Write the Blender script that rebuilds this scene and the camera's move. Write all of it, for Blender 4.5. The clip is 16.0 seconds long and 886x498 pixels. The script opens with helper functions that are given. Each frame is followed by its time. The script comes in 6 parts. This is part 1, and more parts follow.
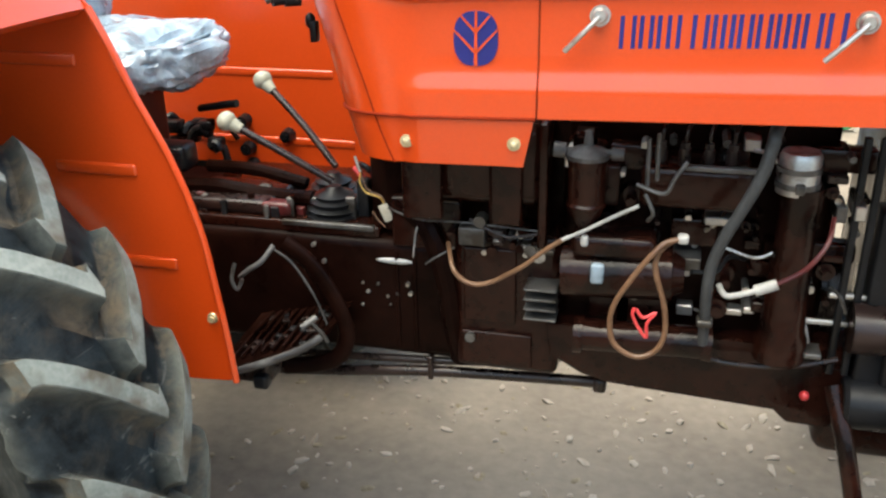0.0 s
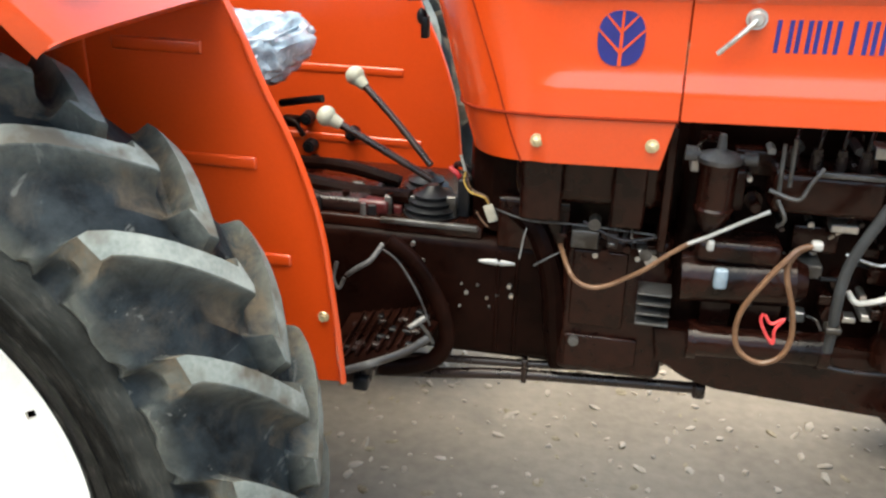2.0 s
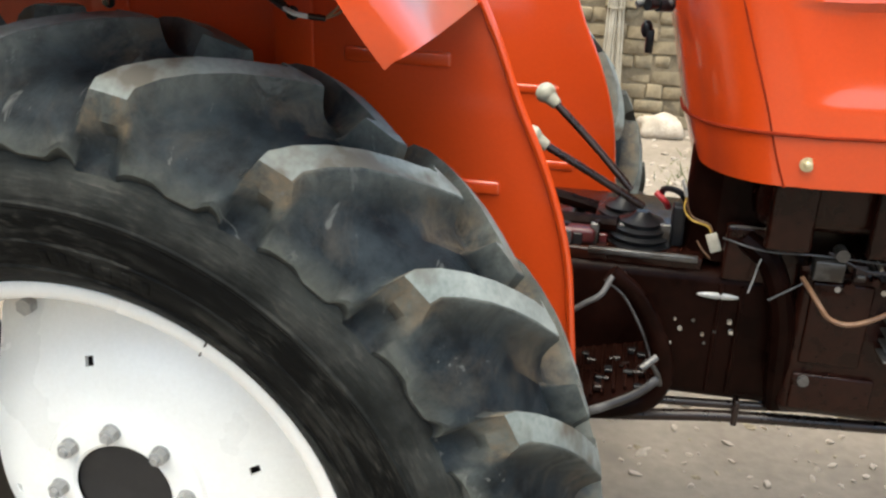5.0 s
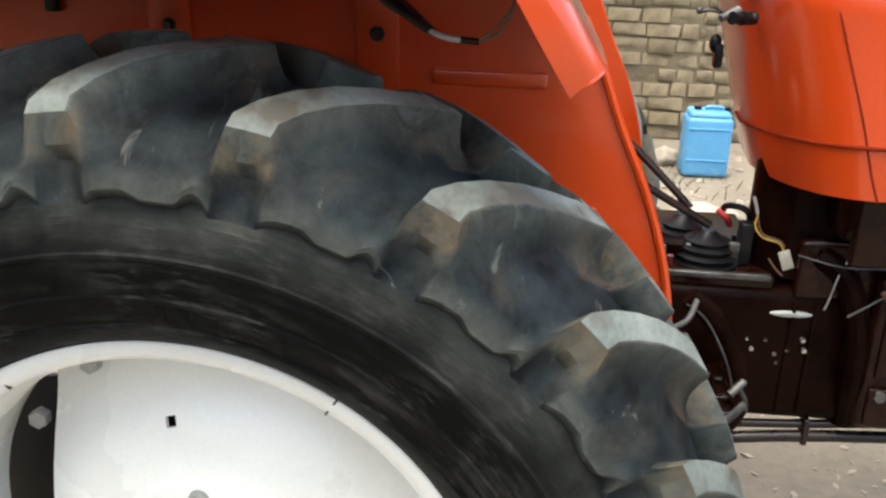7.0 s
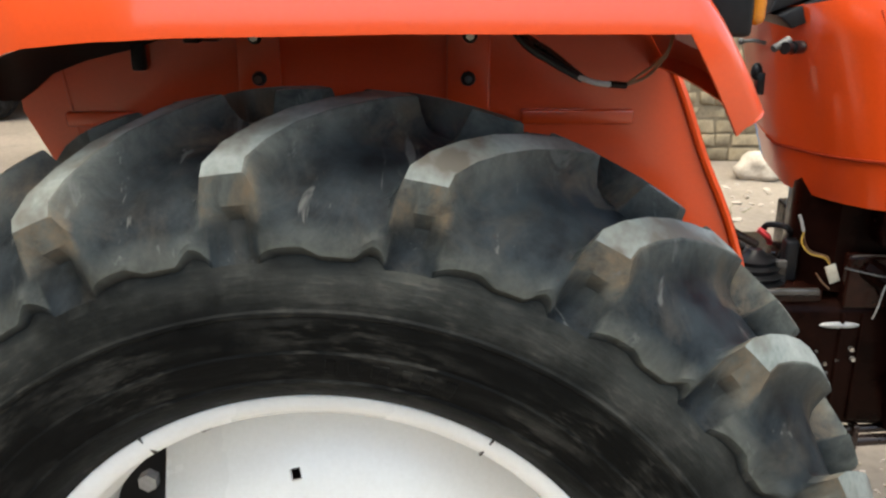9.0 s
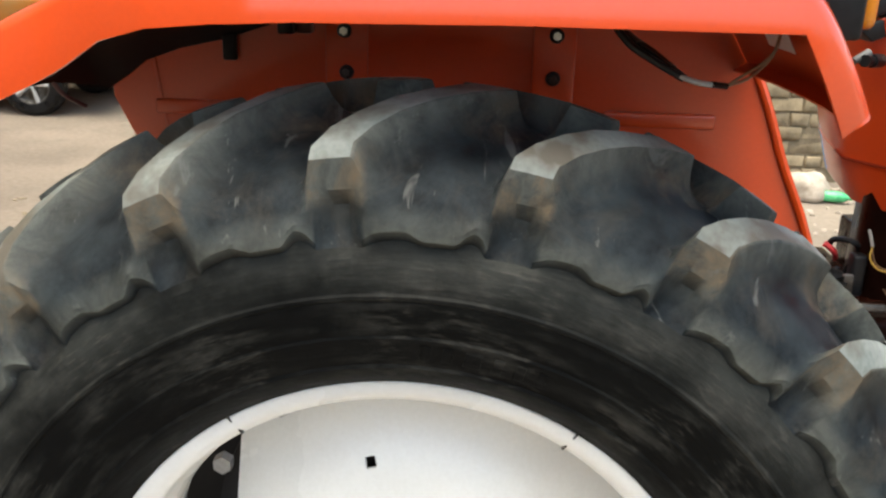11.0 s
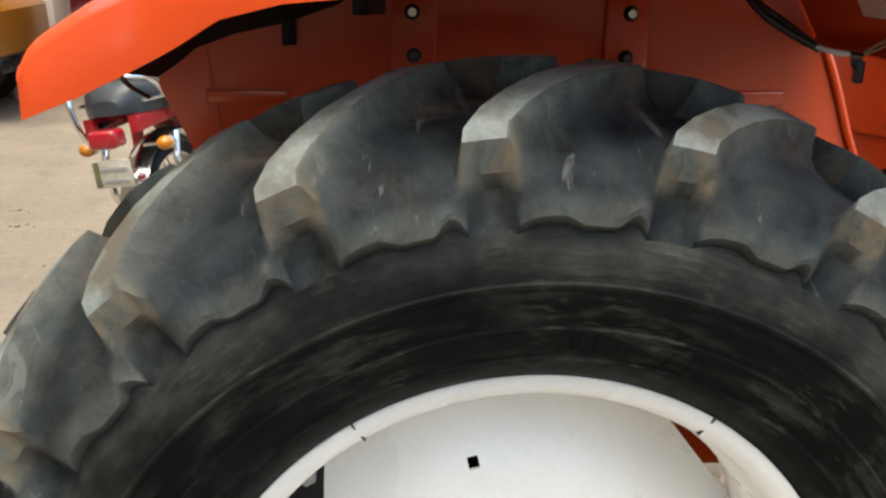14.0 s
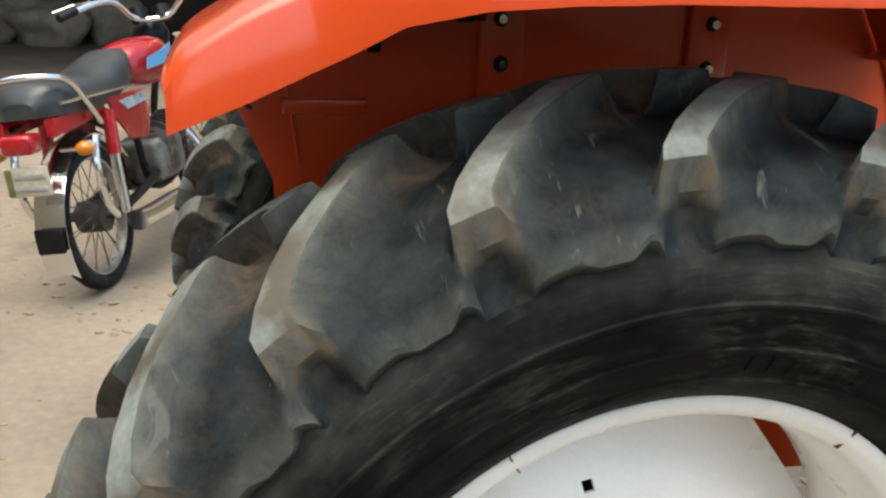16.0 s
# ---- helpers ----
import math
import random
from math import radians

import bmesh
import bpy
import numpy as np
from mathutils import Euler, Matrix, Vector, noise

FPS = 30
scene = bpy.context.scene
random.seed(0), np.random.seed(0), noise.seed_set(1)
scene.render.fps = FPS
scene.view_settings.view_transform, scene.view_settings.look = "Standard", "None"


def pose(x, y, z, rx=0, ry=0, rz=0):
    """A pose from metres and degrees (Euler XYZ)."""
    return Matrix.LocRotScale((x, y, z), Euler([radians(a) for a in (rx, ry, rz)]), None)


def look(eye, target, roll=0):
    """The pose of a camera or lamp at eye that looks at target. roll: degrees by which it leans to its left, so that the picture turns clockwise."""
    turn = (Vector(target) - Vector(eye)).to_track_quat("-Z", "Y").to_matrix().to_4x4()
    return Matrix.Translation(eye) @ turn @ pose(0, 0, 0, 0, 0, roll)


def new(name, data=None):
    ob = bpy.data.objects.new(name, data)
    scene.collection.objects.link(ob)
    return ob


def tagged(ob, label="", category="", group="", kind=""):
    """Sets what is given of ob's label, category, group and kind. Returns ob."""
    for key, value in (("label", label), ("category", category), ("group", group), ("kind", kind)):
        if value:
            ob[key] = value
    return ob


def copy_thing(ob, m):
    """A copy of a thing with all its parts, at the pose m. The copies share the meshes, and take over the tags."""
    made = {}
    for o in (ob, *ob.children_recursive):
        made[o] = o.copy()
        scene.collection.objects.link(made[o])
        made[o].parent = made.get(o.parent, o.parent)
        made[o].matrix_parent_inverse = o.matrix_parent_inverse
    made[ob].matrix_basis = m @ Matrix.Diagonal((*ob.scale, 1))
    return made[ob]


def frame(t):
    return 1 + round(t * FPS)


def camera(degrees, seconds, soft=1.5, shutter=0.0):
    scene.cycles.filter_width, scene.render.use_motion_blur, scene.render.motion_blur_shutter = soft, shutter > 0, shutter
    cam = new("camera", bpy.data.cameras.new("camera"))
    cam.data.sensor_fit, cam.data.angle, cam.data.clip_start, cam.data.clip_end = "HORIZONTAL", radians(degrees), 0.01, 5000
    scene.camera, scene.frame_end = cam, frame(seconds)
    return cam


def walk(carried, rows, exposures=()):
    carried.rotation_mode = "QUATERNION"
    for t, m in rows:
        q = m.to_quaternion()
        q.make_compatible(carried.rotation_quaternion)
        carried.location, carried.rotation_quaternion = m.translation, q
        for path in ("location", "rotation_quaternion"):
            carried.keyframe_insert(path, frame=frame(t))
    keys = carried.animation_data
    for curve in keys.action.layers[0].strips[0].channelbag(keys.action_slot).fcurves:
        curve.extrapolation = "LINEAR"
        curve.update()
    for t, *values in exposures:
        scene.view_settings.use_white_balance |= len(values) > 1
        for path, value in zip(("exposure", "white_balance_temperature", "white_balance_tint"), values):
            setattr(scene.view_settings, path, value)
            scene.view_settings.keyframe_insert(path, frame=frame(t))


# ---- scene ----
cam = camera(51.8, 16.0, soft=2.4)
PATH = [
    (0, (1.379, -1.755, 1.555), (0.914, 0.018, 0.755), -1.1),
    (0.5, (1.31, -1.747, 1.54), (0.885, 0.031, 0.729), 0.8),
    (1, (1.254, -1.751, 1.535), (0.871, 0.045, 0.742), 2.0),
    (1.5, (1.173, -1.784, 1.539), (0.807, 0.026, 0.769), 1.3),
    (2, (1.095, -1.802, 1.536), (0.722, -0.002, 0.748), 1.3),
    (2.5, (1.006, -1.816, 1.529), (0.66, -0.016, 0.729), 2.2),
    (3, (0.949, -1.825, 1.524), (0.612, -0.019, 0.734), 3.0),
    (3.5, (0.878, -1.824, 1.52), (0.553, -0.007, 0.751), 4.1),
    (4, (0.815, -1.81, 1.506), (0.471, 0.008, 0.746), 4.0),
    (4.5, (0.724, -1.778, 1.496), (0.37, 0.041, 0.743), 2.4),
    (7, (0.38, -1.694, 1.48), (0.221, 0.164, 0.758), 1.8),
    (7.5, (0.299, -1.718, 1.494), (0.189, 0.167, 0.836), -0.5),
    (8, (0.223, -1.725, 1.509), (0.216, 0.162, 0.847), -0.2),
    (10.5, (0.098, -1.729, 1.478), (0.057, 0.164, 0.834), 1.1),
    (11, (0.072, -1.745, 1.48), (0.008, 0.15, 0.843), 1.7),
    (11.5, (0.054, -1.762, 1.479), (-0.012, 0.132, 0.84), 2.0),
    (12, (0.021, -1.761, 1.47), (0.0, 0.124, 0.803), 2.5),
    (12.5, (-0.009, -1.755, 1.462), (-0.029, 0.124, 0.775), 3.0),
    (13, (-0.06, -1.744, 1.4575), (-0.077, 0.1405, 0.7865), 2.7),
    (13.5, (-0.104, -1.7235, 1.4515), (-0.067, 0.174, 0.822), 2.4),
    (14, (-0.171, -1.695, 1.448), (-0.018, 0.1945, 0.8105), 1.2),
    (14.5, (-0.228, -1.666, 1.4515), (-0.0405, 0.2095, 0.7815), 0.05),
    (15, (-0.303, -1.6355, 1.452), (-0.0675, 0.231, 0.774), 1.05),
    (15.5, (-0.363, -1.6185, 1.4515), (-0.0645, 0.247, 0.795), 2.25),
    (16, (-0.4525, -1.598, 1.4405), (-0.0115, 0.25, 0.816), 2.92),
]
EXPOSURES = [(0.0, 1.98, 6800, -2), (1.5, 2.14, 6780, -2), (2.5, 2.15, 6760, -2), (3.5, 2.02, 6740, -2), (4.5, 1.91, 6720, -1), (8.0, 1.80, 6700, 0), (12.0, 1.82, 6950, 2), (16.0, 1.53, 6800, 0)]
walk(cam, [(t, look(eye, target, roll)) for t, eye, target, roll in PATH], EXPOSURES)

# ---- world and sun: a bright hazy day, soft light from high overhead ----
SUN_EL, SUN_AZ = 76.0, 205.0
world = bpy.data.worlds.new("sky")
scene.world = world
world.use_nodes = True
wn = world.node_tree.nodes
sky = wn.new("ShaderNodeTexSky")
sky.sky_type, sky.sun_disc = "NISHITA", False
sky.sun_elevation, sky.sun_rotation = radians(SUN_EL), radians(SUN_AZ)
sky.air_density, sky.dust_density, sky.ozone_density = 1.0, 4.0, 1.0
wn["Background"].inputs["Strength"].default_value = 0.15
world.node_tree.links.new(sky.outputs["Color"], wn["Background"].inputs["Color"])
sun = new("sun", bpy.data.lights.new("sun", "SUN"))
sun.data.energy, sun.data.angle, sun.data.color = 1.12, radians(68), (1.0, 0.95, 0.88)
sa, se = radians(SUN_AZ), radians(SUN_EL)
sun_from = Vector((math.sin(sa) * math.cos(se), math.cos(sa) * math.cos(se), math.sin(se)))
sun.matrix_world = look(sun_from * 20, (0, 0, 0))


# ---- materials ----
def surface(name, a, b, scale=6.0, rough=0.5, spread=0.12, fine=60.0, bump=0.15, metal=0.0, coat=0.0, c=None, c_scale=2.0, c_at=0.6, depth=0.004, per_piece=0.0, stretch=(1, 1, 1), spec=0.5, gloss=0.12):
    """Two colours mixed by a large and a fine noise, an optional third in stains, with uneven gloss and fine relief."""
    m = bpy.data.materials.new(name)
    m.use_nodes = True
    nt = m.node_tree
    n, k = nt.nodes, nt.links.new
    p = n["Principled BSDF"]
    co = n.new("ShaderNodeTexCoord")
    mp = n.new("ShaderNodeMapping")
    mp.inputs["Scale"].default_value = stretch
    k(co.outputs["Object"], mp.inputs["Vector"])

    def cloud(s, detail=5.0):
        t = n.new("ShaderNodeTexNoise")
        t.inputs["Scale"].default_value, t.inputs["Detail"].default_value = s, detail
        k(mp.outputs["Vector"], t.inputs["Vector"])
        return t.outputs["Fac"]

    def ramp(fac, lo, hi):
        r = n.new("ShaderNodeMapRange")
        r.inputs["From Min"].default_value, r.inputs["From Max"].default_value = lo, hi
        k(fac, r.inputs["Value"])
        return r.outputs["Result"]

    def mix(fac, one, two):
        x = n.new("ShaderNodeMix")
        x.data_type = "RGBA"
        k(fac, x.inputs["Factor"])
        for value, socket in ((one, x.inputs["A"]), (two, x.inputs["B"])):
            if isinstance(value, tuple):
                socket.default_value = (*value, 1)
            else:
                k(value, socket)
        return x.outputs["Result"]

    big, small = cloud(scale), cloud(fine, 8.0)
    both = n.new("ShaderNodeMath")
    both.operation = "MULTIPLY_ADD"
    k(small, both.inputs[0])
    both.inputs[1].default_value = 0.5
    k(big, both.inputs[2])
    colour = mix(ramp(both.outputs[0], 0.55, 0.95), a, b)
    if c is not None:
        colour = mix(ramp(cloud(c_scale, 9.0), c_at - 0.06, c_at + 0.08), colour, c)
    if per_piece:
        info = n.new("ShaderNodeObjectInfo")
        hsv = n.new("ShaderNodeHueSaturation")
        r = n.new("ShaderNodeMapRange")
        r.inputs["To Min"].default_value, r.inputs["To Max"].default_value = 1 - per_piece, 1 + per_piece
        k(info.outputs["Random"], r.inputs["Value"])
        k(r.outputs["Result"], hsv.inputs["Value"])
        k(colour, hsv.inputs["Color"])
        colour = hsv.outputs["Color"]
    k(colour, p.inputs["Base Color"])
    g = n.new("ShaderNodeMapRange")
    g.inputs["To Min"].default_value, g.inputs["To Max"].default_value = max(rough - spread, 0.03), min(rough + spread, 1)
    g.inputs["From Min"].default_value, g.inputs["From Max"].default_value = 0.3, 0.7
    k(big, g.inputs["Value"])
    k(g.outputs["Result"], p.inputs["Roughness"])
    p.inputs["Metallic"].default_value = metal
    p.inputs["Specular IOR Level"].default_value = spec
    p.inputs["Coat Weight"].default_value = coat
    p.inputs["Coat Roughness"].default_value = gloss
    if bump:
        bp = n.new("ShaderNodeBump")
        bp.inputs["Strength"].default_value, bp.inputs["Distance"].default_value = bump, depth
        k(both.outputs[0], bp.inputs["Height"])
        k(bp.outputs["Normal"], p.inputs["Normal"])
    return m



def polar_rubber(name):
    """Black rubber with dusty streaks that run round the wheel."""
    m = bpy.data.materials.new(name)
    m.use_nodes = True
    nt = m.node_tree
    n, k = nt.nodes, nt.links.new
    p = n["Principled BSDF"]
    co = n.new("ShaderNodeTexCoord")
    sep = n.new("ShaderNodeSeparateXYZ")
    k(co.outputs["Object"], sep.inputs[0])

    def sums(op, a, b):
        x = n.new("ShaderNodeMath")
        x.operation = op
        for i, v in enumerate((a, b)):
            if isinstance(v, float):
                x.inputs[i].default_value = v
            elif v is not None:
                k(v, x.inputs[i])
        return x.outputs[0]

    ang = sums("ARCTAN2", sep.outputs["Z"], sep.outputs["X"])
    rad = sums("SQRT", sums("ADD", sums("POWER", sep.outputs["X"], 2.0), sums("POWER", sep.outputs["Z"], 2.0)), None)
    com = n.new("ShaderNodeCombineXYZ")
    k(sums("MULTIPLY", ang, 0.7), com.inputs[0])
    k(sums("MULTIPLY", rad, 7.0), com.inputs[1])
    k(sep.outputs["Y"], com.inputs[2])

    def cloud(vec, s, detail, rough=0.6):
        t = n.new("ShaderNodeTexNoise")
        t.inputs["Scale"].default_value, t.inputs["Detail"].default_value, t.inputs["Roughness"].default_value = s, detail, rough
        k(vec, t.inputs["Vector"])
        return t.outputs["Fac"]

    def ramp(fac, lo, hi, to0=0.0, to1=1.0):
        r = n.new("ShaderNodeMapRange")
        for key, v in (("From Min", lo), ("From Max", hi), ("To Min", to0), ("To Max", to1)):
            r.inputs[key].default_value = v
        k(fac, r.inputs["Value"])
        return r.outputs["Result"]

    streak, fine, blot = cloud(com.outputs[0], 8.0, 9.0, 0.68), cloud(com.outputs[0], 30.0, 6.0), cloud(co.outputs["Object"], 9.0, 6.0)
    x = n.new("ShaderNodeMix")
    x.data_type = "RGBA"
    x.inputs["A"].default_value, x.inputs["B"].default_value = (0.0034, 0.0036, 0.0036, 1), (0.034, 0.033, 0.029, 1)
    k(sums("MULTIPLY", ramp(streak, 0.47, 0.66), ramp(blot, 0.36, 0.58)), x.inputs["Factor"])
    shoulder = n.new("ShaderNodeMix")
    shoulder.data_type = "RGBA"
    k(sums("MULTIPLY", ramp(rad, 0.485, 0.535, 0.0, 0.75), ramp(blot, 0.30, 0.70)), shoulder.inputs["Factor"])
    k(x.outputs["Result"], shoulder.inputs["A"])
    shoulder.inputs["B"].default_value = (0.043, 0.045, 0.041, 1)
    scuff = n.new("ShaderNodeMix")
    scuff.data_type = "RGBA"
    k(sums("MULTIPLY", ramp(fine, 0.53, 0.66, 0.0, 0.4), ramp(blot, 0.47, 0.56)), scuff.inputs["Factor"])
    k(shoulder.outputs["Result"], scuff.inputs["A"])
    scuff.inputs["B"].default_value = (0.062, 0.057, 0.049, 1)
    k(scuff.outputs["Result"], p.inputs["Base Color"])
    p.inputs["Specular IOR Level"].default_value = 0.06
    k(ramp(streak, 0.35, 0.65, 0.50, 0.80), p.inputs["Roughness"])
    bp = n.new("ShaderNodeBump")
    bp.inputs["Strength"].default_value, bp.inputs["Distance"].default_value = 0.45, 0.003
    k(sums("ADD", streak, sums("MULTIPLY", fine, 0.5)), bp.inputs["Height"])
    k(bp.outputs["Normal"], p.inputs["Normal"])
    return m


def tread_rubber(name):
    """Black rubber under a patchy bluish bloom, brown dust on the flanks and rims, clay on the corners, fine scuffs."""
    m = bpy.data.materials.new(name)
    m.use_nodes = True
    nt = m.node_tree
    n, k = nt.nodes, nt.links.new
    p = n["Principled BSDF"]
    co = n.new("ShaderNodeTexCoord")

    def cloud(s, detail, warp=0.0, stretch=None):
        t = n.new("ShaderNodeTexNoise")
        t.inputs["Scale"].default_value, t.inputs["Detail"].default_value, t.inputs["Distortion"].default_value = s, detail, warp
        t.inputs["Roughness"].default_value = 0.72
        src = co.outputs["Object"]
        if stretch:
            mp = n.new("ShaderNodeMapping")
            mp.inputs["Scale"].default_value, mp.inputs["Rotation"].default_value = stretch, (0.5, 0.3, 0.7)
            k(src, mp.inputs["Vector"])
            src = mp.outputs["Vector"]
        k(src, t.inputs["Vector"])
        return t.outputs["Fac"]

    def ramp(fac, lo, hi, to0=0.0, to1=1.0):
        r = n.new("ShaderNodeMapRange")
        for key, v in (("From Min", lo), ("From Max", hi), ("To Min", to0), ("To Max", to1)):
            r.inputs[key].default_value = v
        k(fac, r.inputs["Value"])
        return r.outputs["Result"]

    def over(fac, below, colour):
        x = n.new("ShaderNodeMix")
        x.data_type = "RGBA"
        k(fac, x.inputs["Factor"])
        if isinstance(below, tuple):
            x.inputs["A"].default_value = (*below, 1)
        else:
            k(below, x.inputs["A"])
        x.inputs["B"].default_value = (*colour, 1)
        return x.outputs["Result"]

    def held(key):
        at = n.new("ShaderNodeAttribute")
        at.attribute_name = key
        return at.outputs["Fac"]

    def times(a, b):
        x = n.new("ShaderNodeMath")
        x.operation = "MULTIPLY"
        k(a, x.inputs[0])
        k(b, x.inputs[1])
        return x.outputs[0]

    bloom, dust, fine = cloud(13, 12, 0.2), cloud(10, 12, 0.7), cloud(75, 8)
    colour = over(ramp(bloom, 0.38, 0.66), (0.0034, 0.0042, 0.0052), (0.0225, 0.0285, 0.0320))
    colour = over(ramp(dust, 0.50, 0.68, 0.0, 0.6), colour, (0.046, 0.041, 0.033))
    colour = over(times(held("dust"), ramp(cloud(17, 12, 0.5), 0.34, 0.64, 0.22, 1.0)), colour, (0.110, 0.115, 0.101))
    colour = over(times(held("clay"), ramp(cloud(15, 10, 0.6), 0.43, 0.62, 0.0, 0.85)), colour, (0.122, 0.090, 0.057))
    colour = over(ramp(cloud(30, 4, 0.8, (1, 0.12, 0.5)), 0.62, 0.67, 0.0, 0.6), colour, (0.10, 0.102, 0.094))
    k(colour, p.inputs["Base Color"])
    k(ramp(bloom, 0.3, 0.7, 0.46, 0.74), p.inputs["Roughness"])
    p.inputs["Specular IOR Level"].default_value = 0.10
    bp = n.new("ShaderNodeBump")
    bp.inputs["Strength"].default_value, bp.inputs["Distance"].default_value = 0.5, 0.004
    add = n.new("ShaderNodeMath")
    add.operation = "MULTIPLY_ADD"
    k(fine, add.inputs[0])
    add.inputs[1].default_value = 0.4
    k(dust, add.inputs[2])
    k(add.outputs[0], bp.inputs["Height"])
    k(bp.outputs["Normal"], p.inputs["Normal"])
    return m


M = {}
M["orange"] = surface("orange_paint", (0.505, 0.0465, 0.004), (0.57, 0.0555, 0.006), 2.2, 0.42, 0.08, 180, 0.03, coat=1.0, depth=0.0008, spec=0.32, gloss=0.14)
M["rubber"] = tread_rubber("tyre_rubber")
M["worn"] = surface("worn_tread_rubber", (0.106, 0.120, 0.110), (0.205, 0.220, 0.200), 16, 0.7, 0.12, 140, 0.4, c=(0.070, 0.060, 0.044), c_scale=13, c_at=0.54, depth=0.002)
M["sidewall"] = polar_rubber("streaked_sidewall_rubber")
M["white"] = surface("white_wheel_paint", (0.800, 0.785, 0.735), (0.870, 0.858, 0.815), 4, 0.32, 0.1, 160, 0.04, coat=0.2, c=(0.60, 0.57, 0.50), c_scale=7, c_at=0.74, depth=0.001)
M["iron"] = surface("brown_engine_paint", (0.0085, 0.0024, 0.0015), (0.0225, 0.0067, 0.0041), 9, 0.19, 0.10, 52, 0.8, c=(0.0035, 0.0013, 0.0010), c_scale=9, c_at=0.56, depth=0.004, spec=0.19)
# engine brown darkened further: shade between the parts is put into this colour
M["shaded_dark"] = surface("shaded_dark_casting", (0.0030, 0.0010, 0.0007), (0.0100, 0.0032, 0.0020), 10, 0.34, 0.14, 60, 0.6, depth=0.003, spec=0.04)
M["dull"] = surface("dull_grey_steel", (0.055, 0.052, 0.048), (0.12, 0.115, 0.11), 22, 0.42, 0.14, 160, 0.3, metal=0.5, c=(0.03, 0.025, 0.02), c_scale=18, c_at=0.55, depth=0.001)
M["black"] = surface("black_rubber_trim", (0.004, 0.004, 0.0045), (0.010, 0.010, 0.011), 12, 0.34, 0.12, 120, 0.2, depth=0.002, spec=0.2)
M["hole"] = surface("black_greasy_hub", (0.008, 0.008, 0.009), (0.016, 0.015, 0.015), 12, 0.6, 0.1, 90, 0.2, depth=0.002)
M["steel"] = surface("bare_steel", (0.36, 0.35, 0.33), (0.52, 0.51, 0.49), 18, 0.38, 0.14, 160, 0.2, metal=0.85, c=(0.16, 0.13, 0.10), c_scale=22, c_at=0.62, depth=0.001)
M["scuffed"] = surface("scuffed_dark_steel", (0.014, 0.0125, 0.012), (0.070, 0.066, 0.064), 26, 0.55, 0.14, 150, 0.4, c=(0.012, 0.009, 0.008), c_scale=14, c_at=0.55, depth=0.002)
M["nut"] = surface("grey_painted_nut", (0.30, 0.30, 0.29), (0.44, 0.43, 0.41), 20, 0.5, 0.1, 160, 0.2, metal=0.35, depth=0.001)
M["chrome"] = surface("chrome", (0.74, 0.75, 0.77), (0.82, 0.83, 0.84), 6, 0.16, 0.06, 90, 0.0, metal=1.0)
M["brass"] = surface("zinc_yellow_bolt", (0.42, 0.34, 0.19), (0.60, 0.52, 0.33), 20, 0.34, 0.1, 120, 0.1, metal=0.55)
M["knob"] = surface("grey_green_plastic", (0.19, 0.19, 0.145), (0.30, 0.295, 0.235), 25, 0.5, 0.1, 120, 0.15)
M["lever"] = surface("dark_lever_paint", (0.009, 0.0055, 0.0045), (0.022, 0.012, 0.010), 20, 0.3, 0.1, 90, 0.1, spec=0.35)
M["hose_grey"] = surface("grey_rubber_hose", (0.012, 0.0125, 0.013), (0.030, 0.031, 0.032), 14, 0.6, 0.1, 120, 0.2)
M["hose_brown"] = surface("brown_fuel_hose", (0.085, 0.040, 0.019), (0.165, 0.085, 0.043), 16, 0.4, 0.1, 120, 0.1)
M["cream"] = surface("cream_card", (0.36, 0.33, 0.26), (0.50, 0.46, 0.37), 30, 0.7, 0.1, 120, 0.1)
M["cable"] = surface("pale_cable", (0.24, 0.23, 0.21), (0.38, 0.365, 0.345), 20, 0.45, 0.1, 90, 0.1)
M["red"] = surface("red_plastic_tie", (0.42, 0.02, 0.025), (0.56, 0.05, 0.05), 20, 0.4, 0.1, 90, 0.05)
M["yellow"] = surface("yellow_wire", (0.36, 0.21, 0.03), (0.44, 0.28, 0.06), 20, 0.4, 0.1, 90, 0.05)
M["blue"] = surface("blue_decal", (0.008, 0.011, 0.115), (0.012, 0.016, 0.15), 10, 0.4, 0.06, 90, 0.0)
# deeper red than the paint: holds the shadow along the panel joints
M["seam"] = surface("shut_line", (0.15, 0.013, 0.003), (0.21, 0.019, 0.004), 10, 0.8, 0.05, 90, 0.0, spec=0.1)
M["maroon"] = surface("maroon_primer", (0.045, 0.006, 0.006), (0.085, 0.011, 0.010), 20, 0.4, 0.1, 90, 0.15)
M["plastic"] = surface("clear_wrinkled_plastic_wrap", (0.21, 0.275, 0.33), (0.37, 0.45, 0.51), 14, 0.22, 0.1, 50, 0.7, coat=0.35, c=(0.13, 0.17, 0.205), c_scale=11, c_at=0.56, depth=0.02)
M["decal"] = surface("white_sticker", (0.76, 0.77, 0.76), (0.82, 0.82, 0.81), 10, 0.4, 0.06, 90, 0.0)
M["amber"] = surface("amber_lens", (0.42, 0.135, 0.006), (0.52, 0.18, 0.010), 18, 0.3, 0.06, 60, 0.1, coat=0.3)
M["jerry"] = surface("blue_plastic", (0.075, 0.27, 0.50), (0.12, 0.35, 0.60), 4, 0.42, 0.1, 70, 0.1, c=(0.30, 0.52, 0.68), c_scale=5, c_at=0.66)
M["brick"] = surface("weathered_mud_brick", (0.205, 0.155, 0.088), (0.285, 0.225, 0.142), 9, 0.9, 0.06, 60, 0.7, c=(0.155, 0.118, 0.072), c_scale=5, c_at=0.6, per_piece=0.13, depth=0.010)
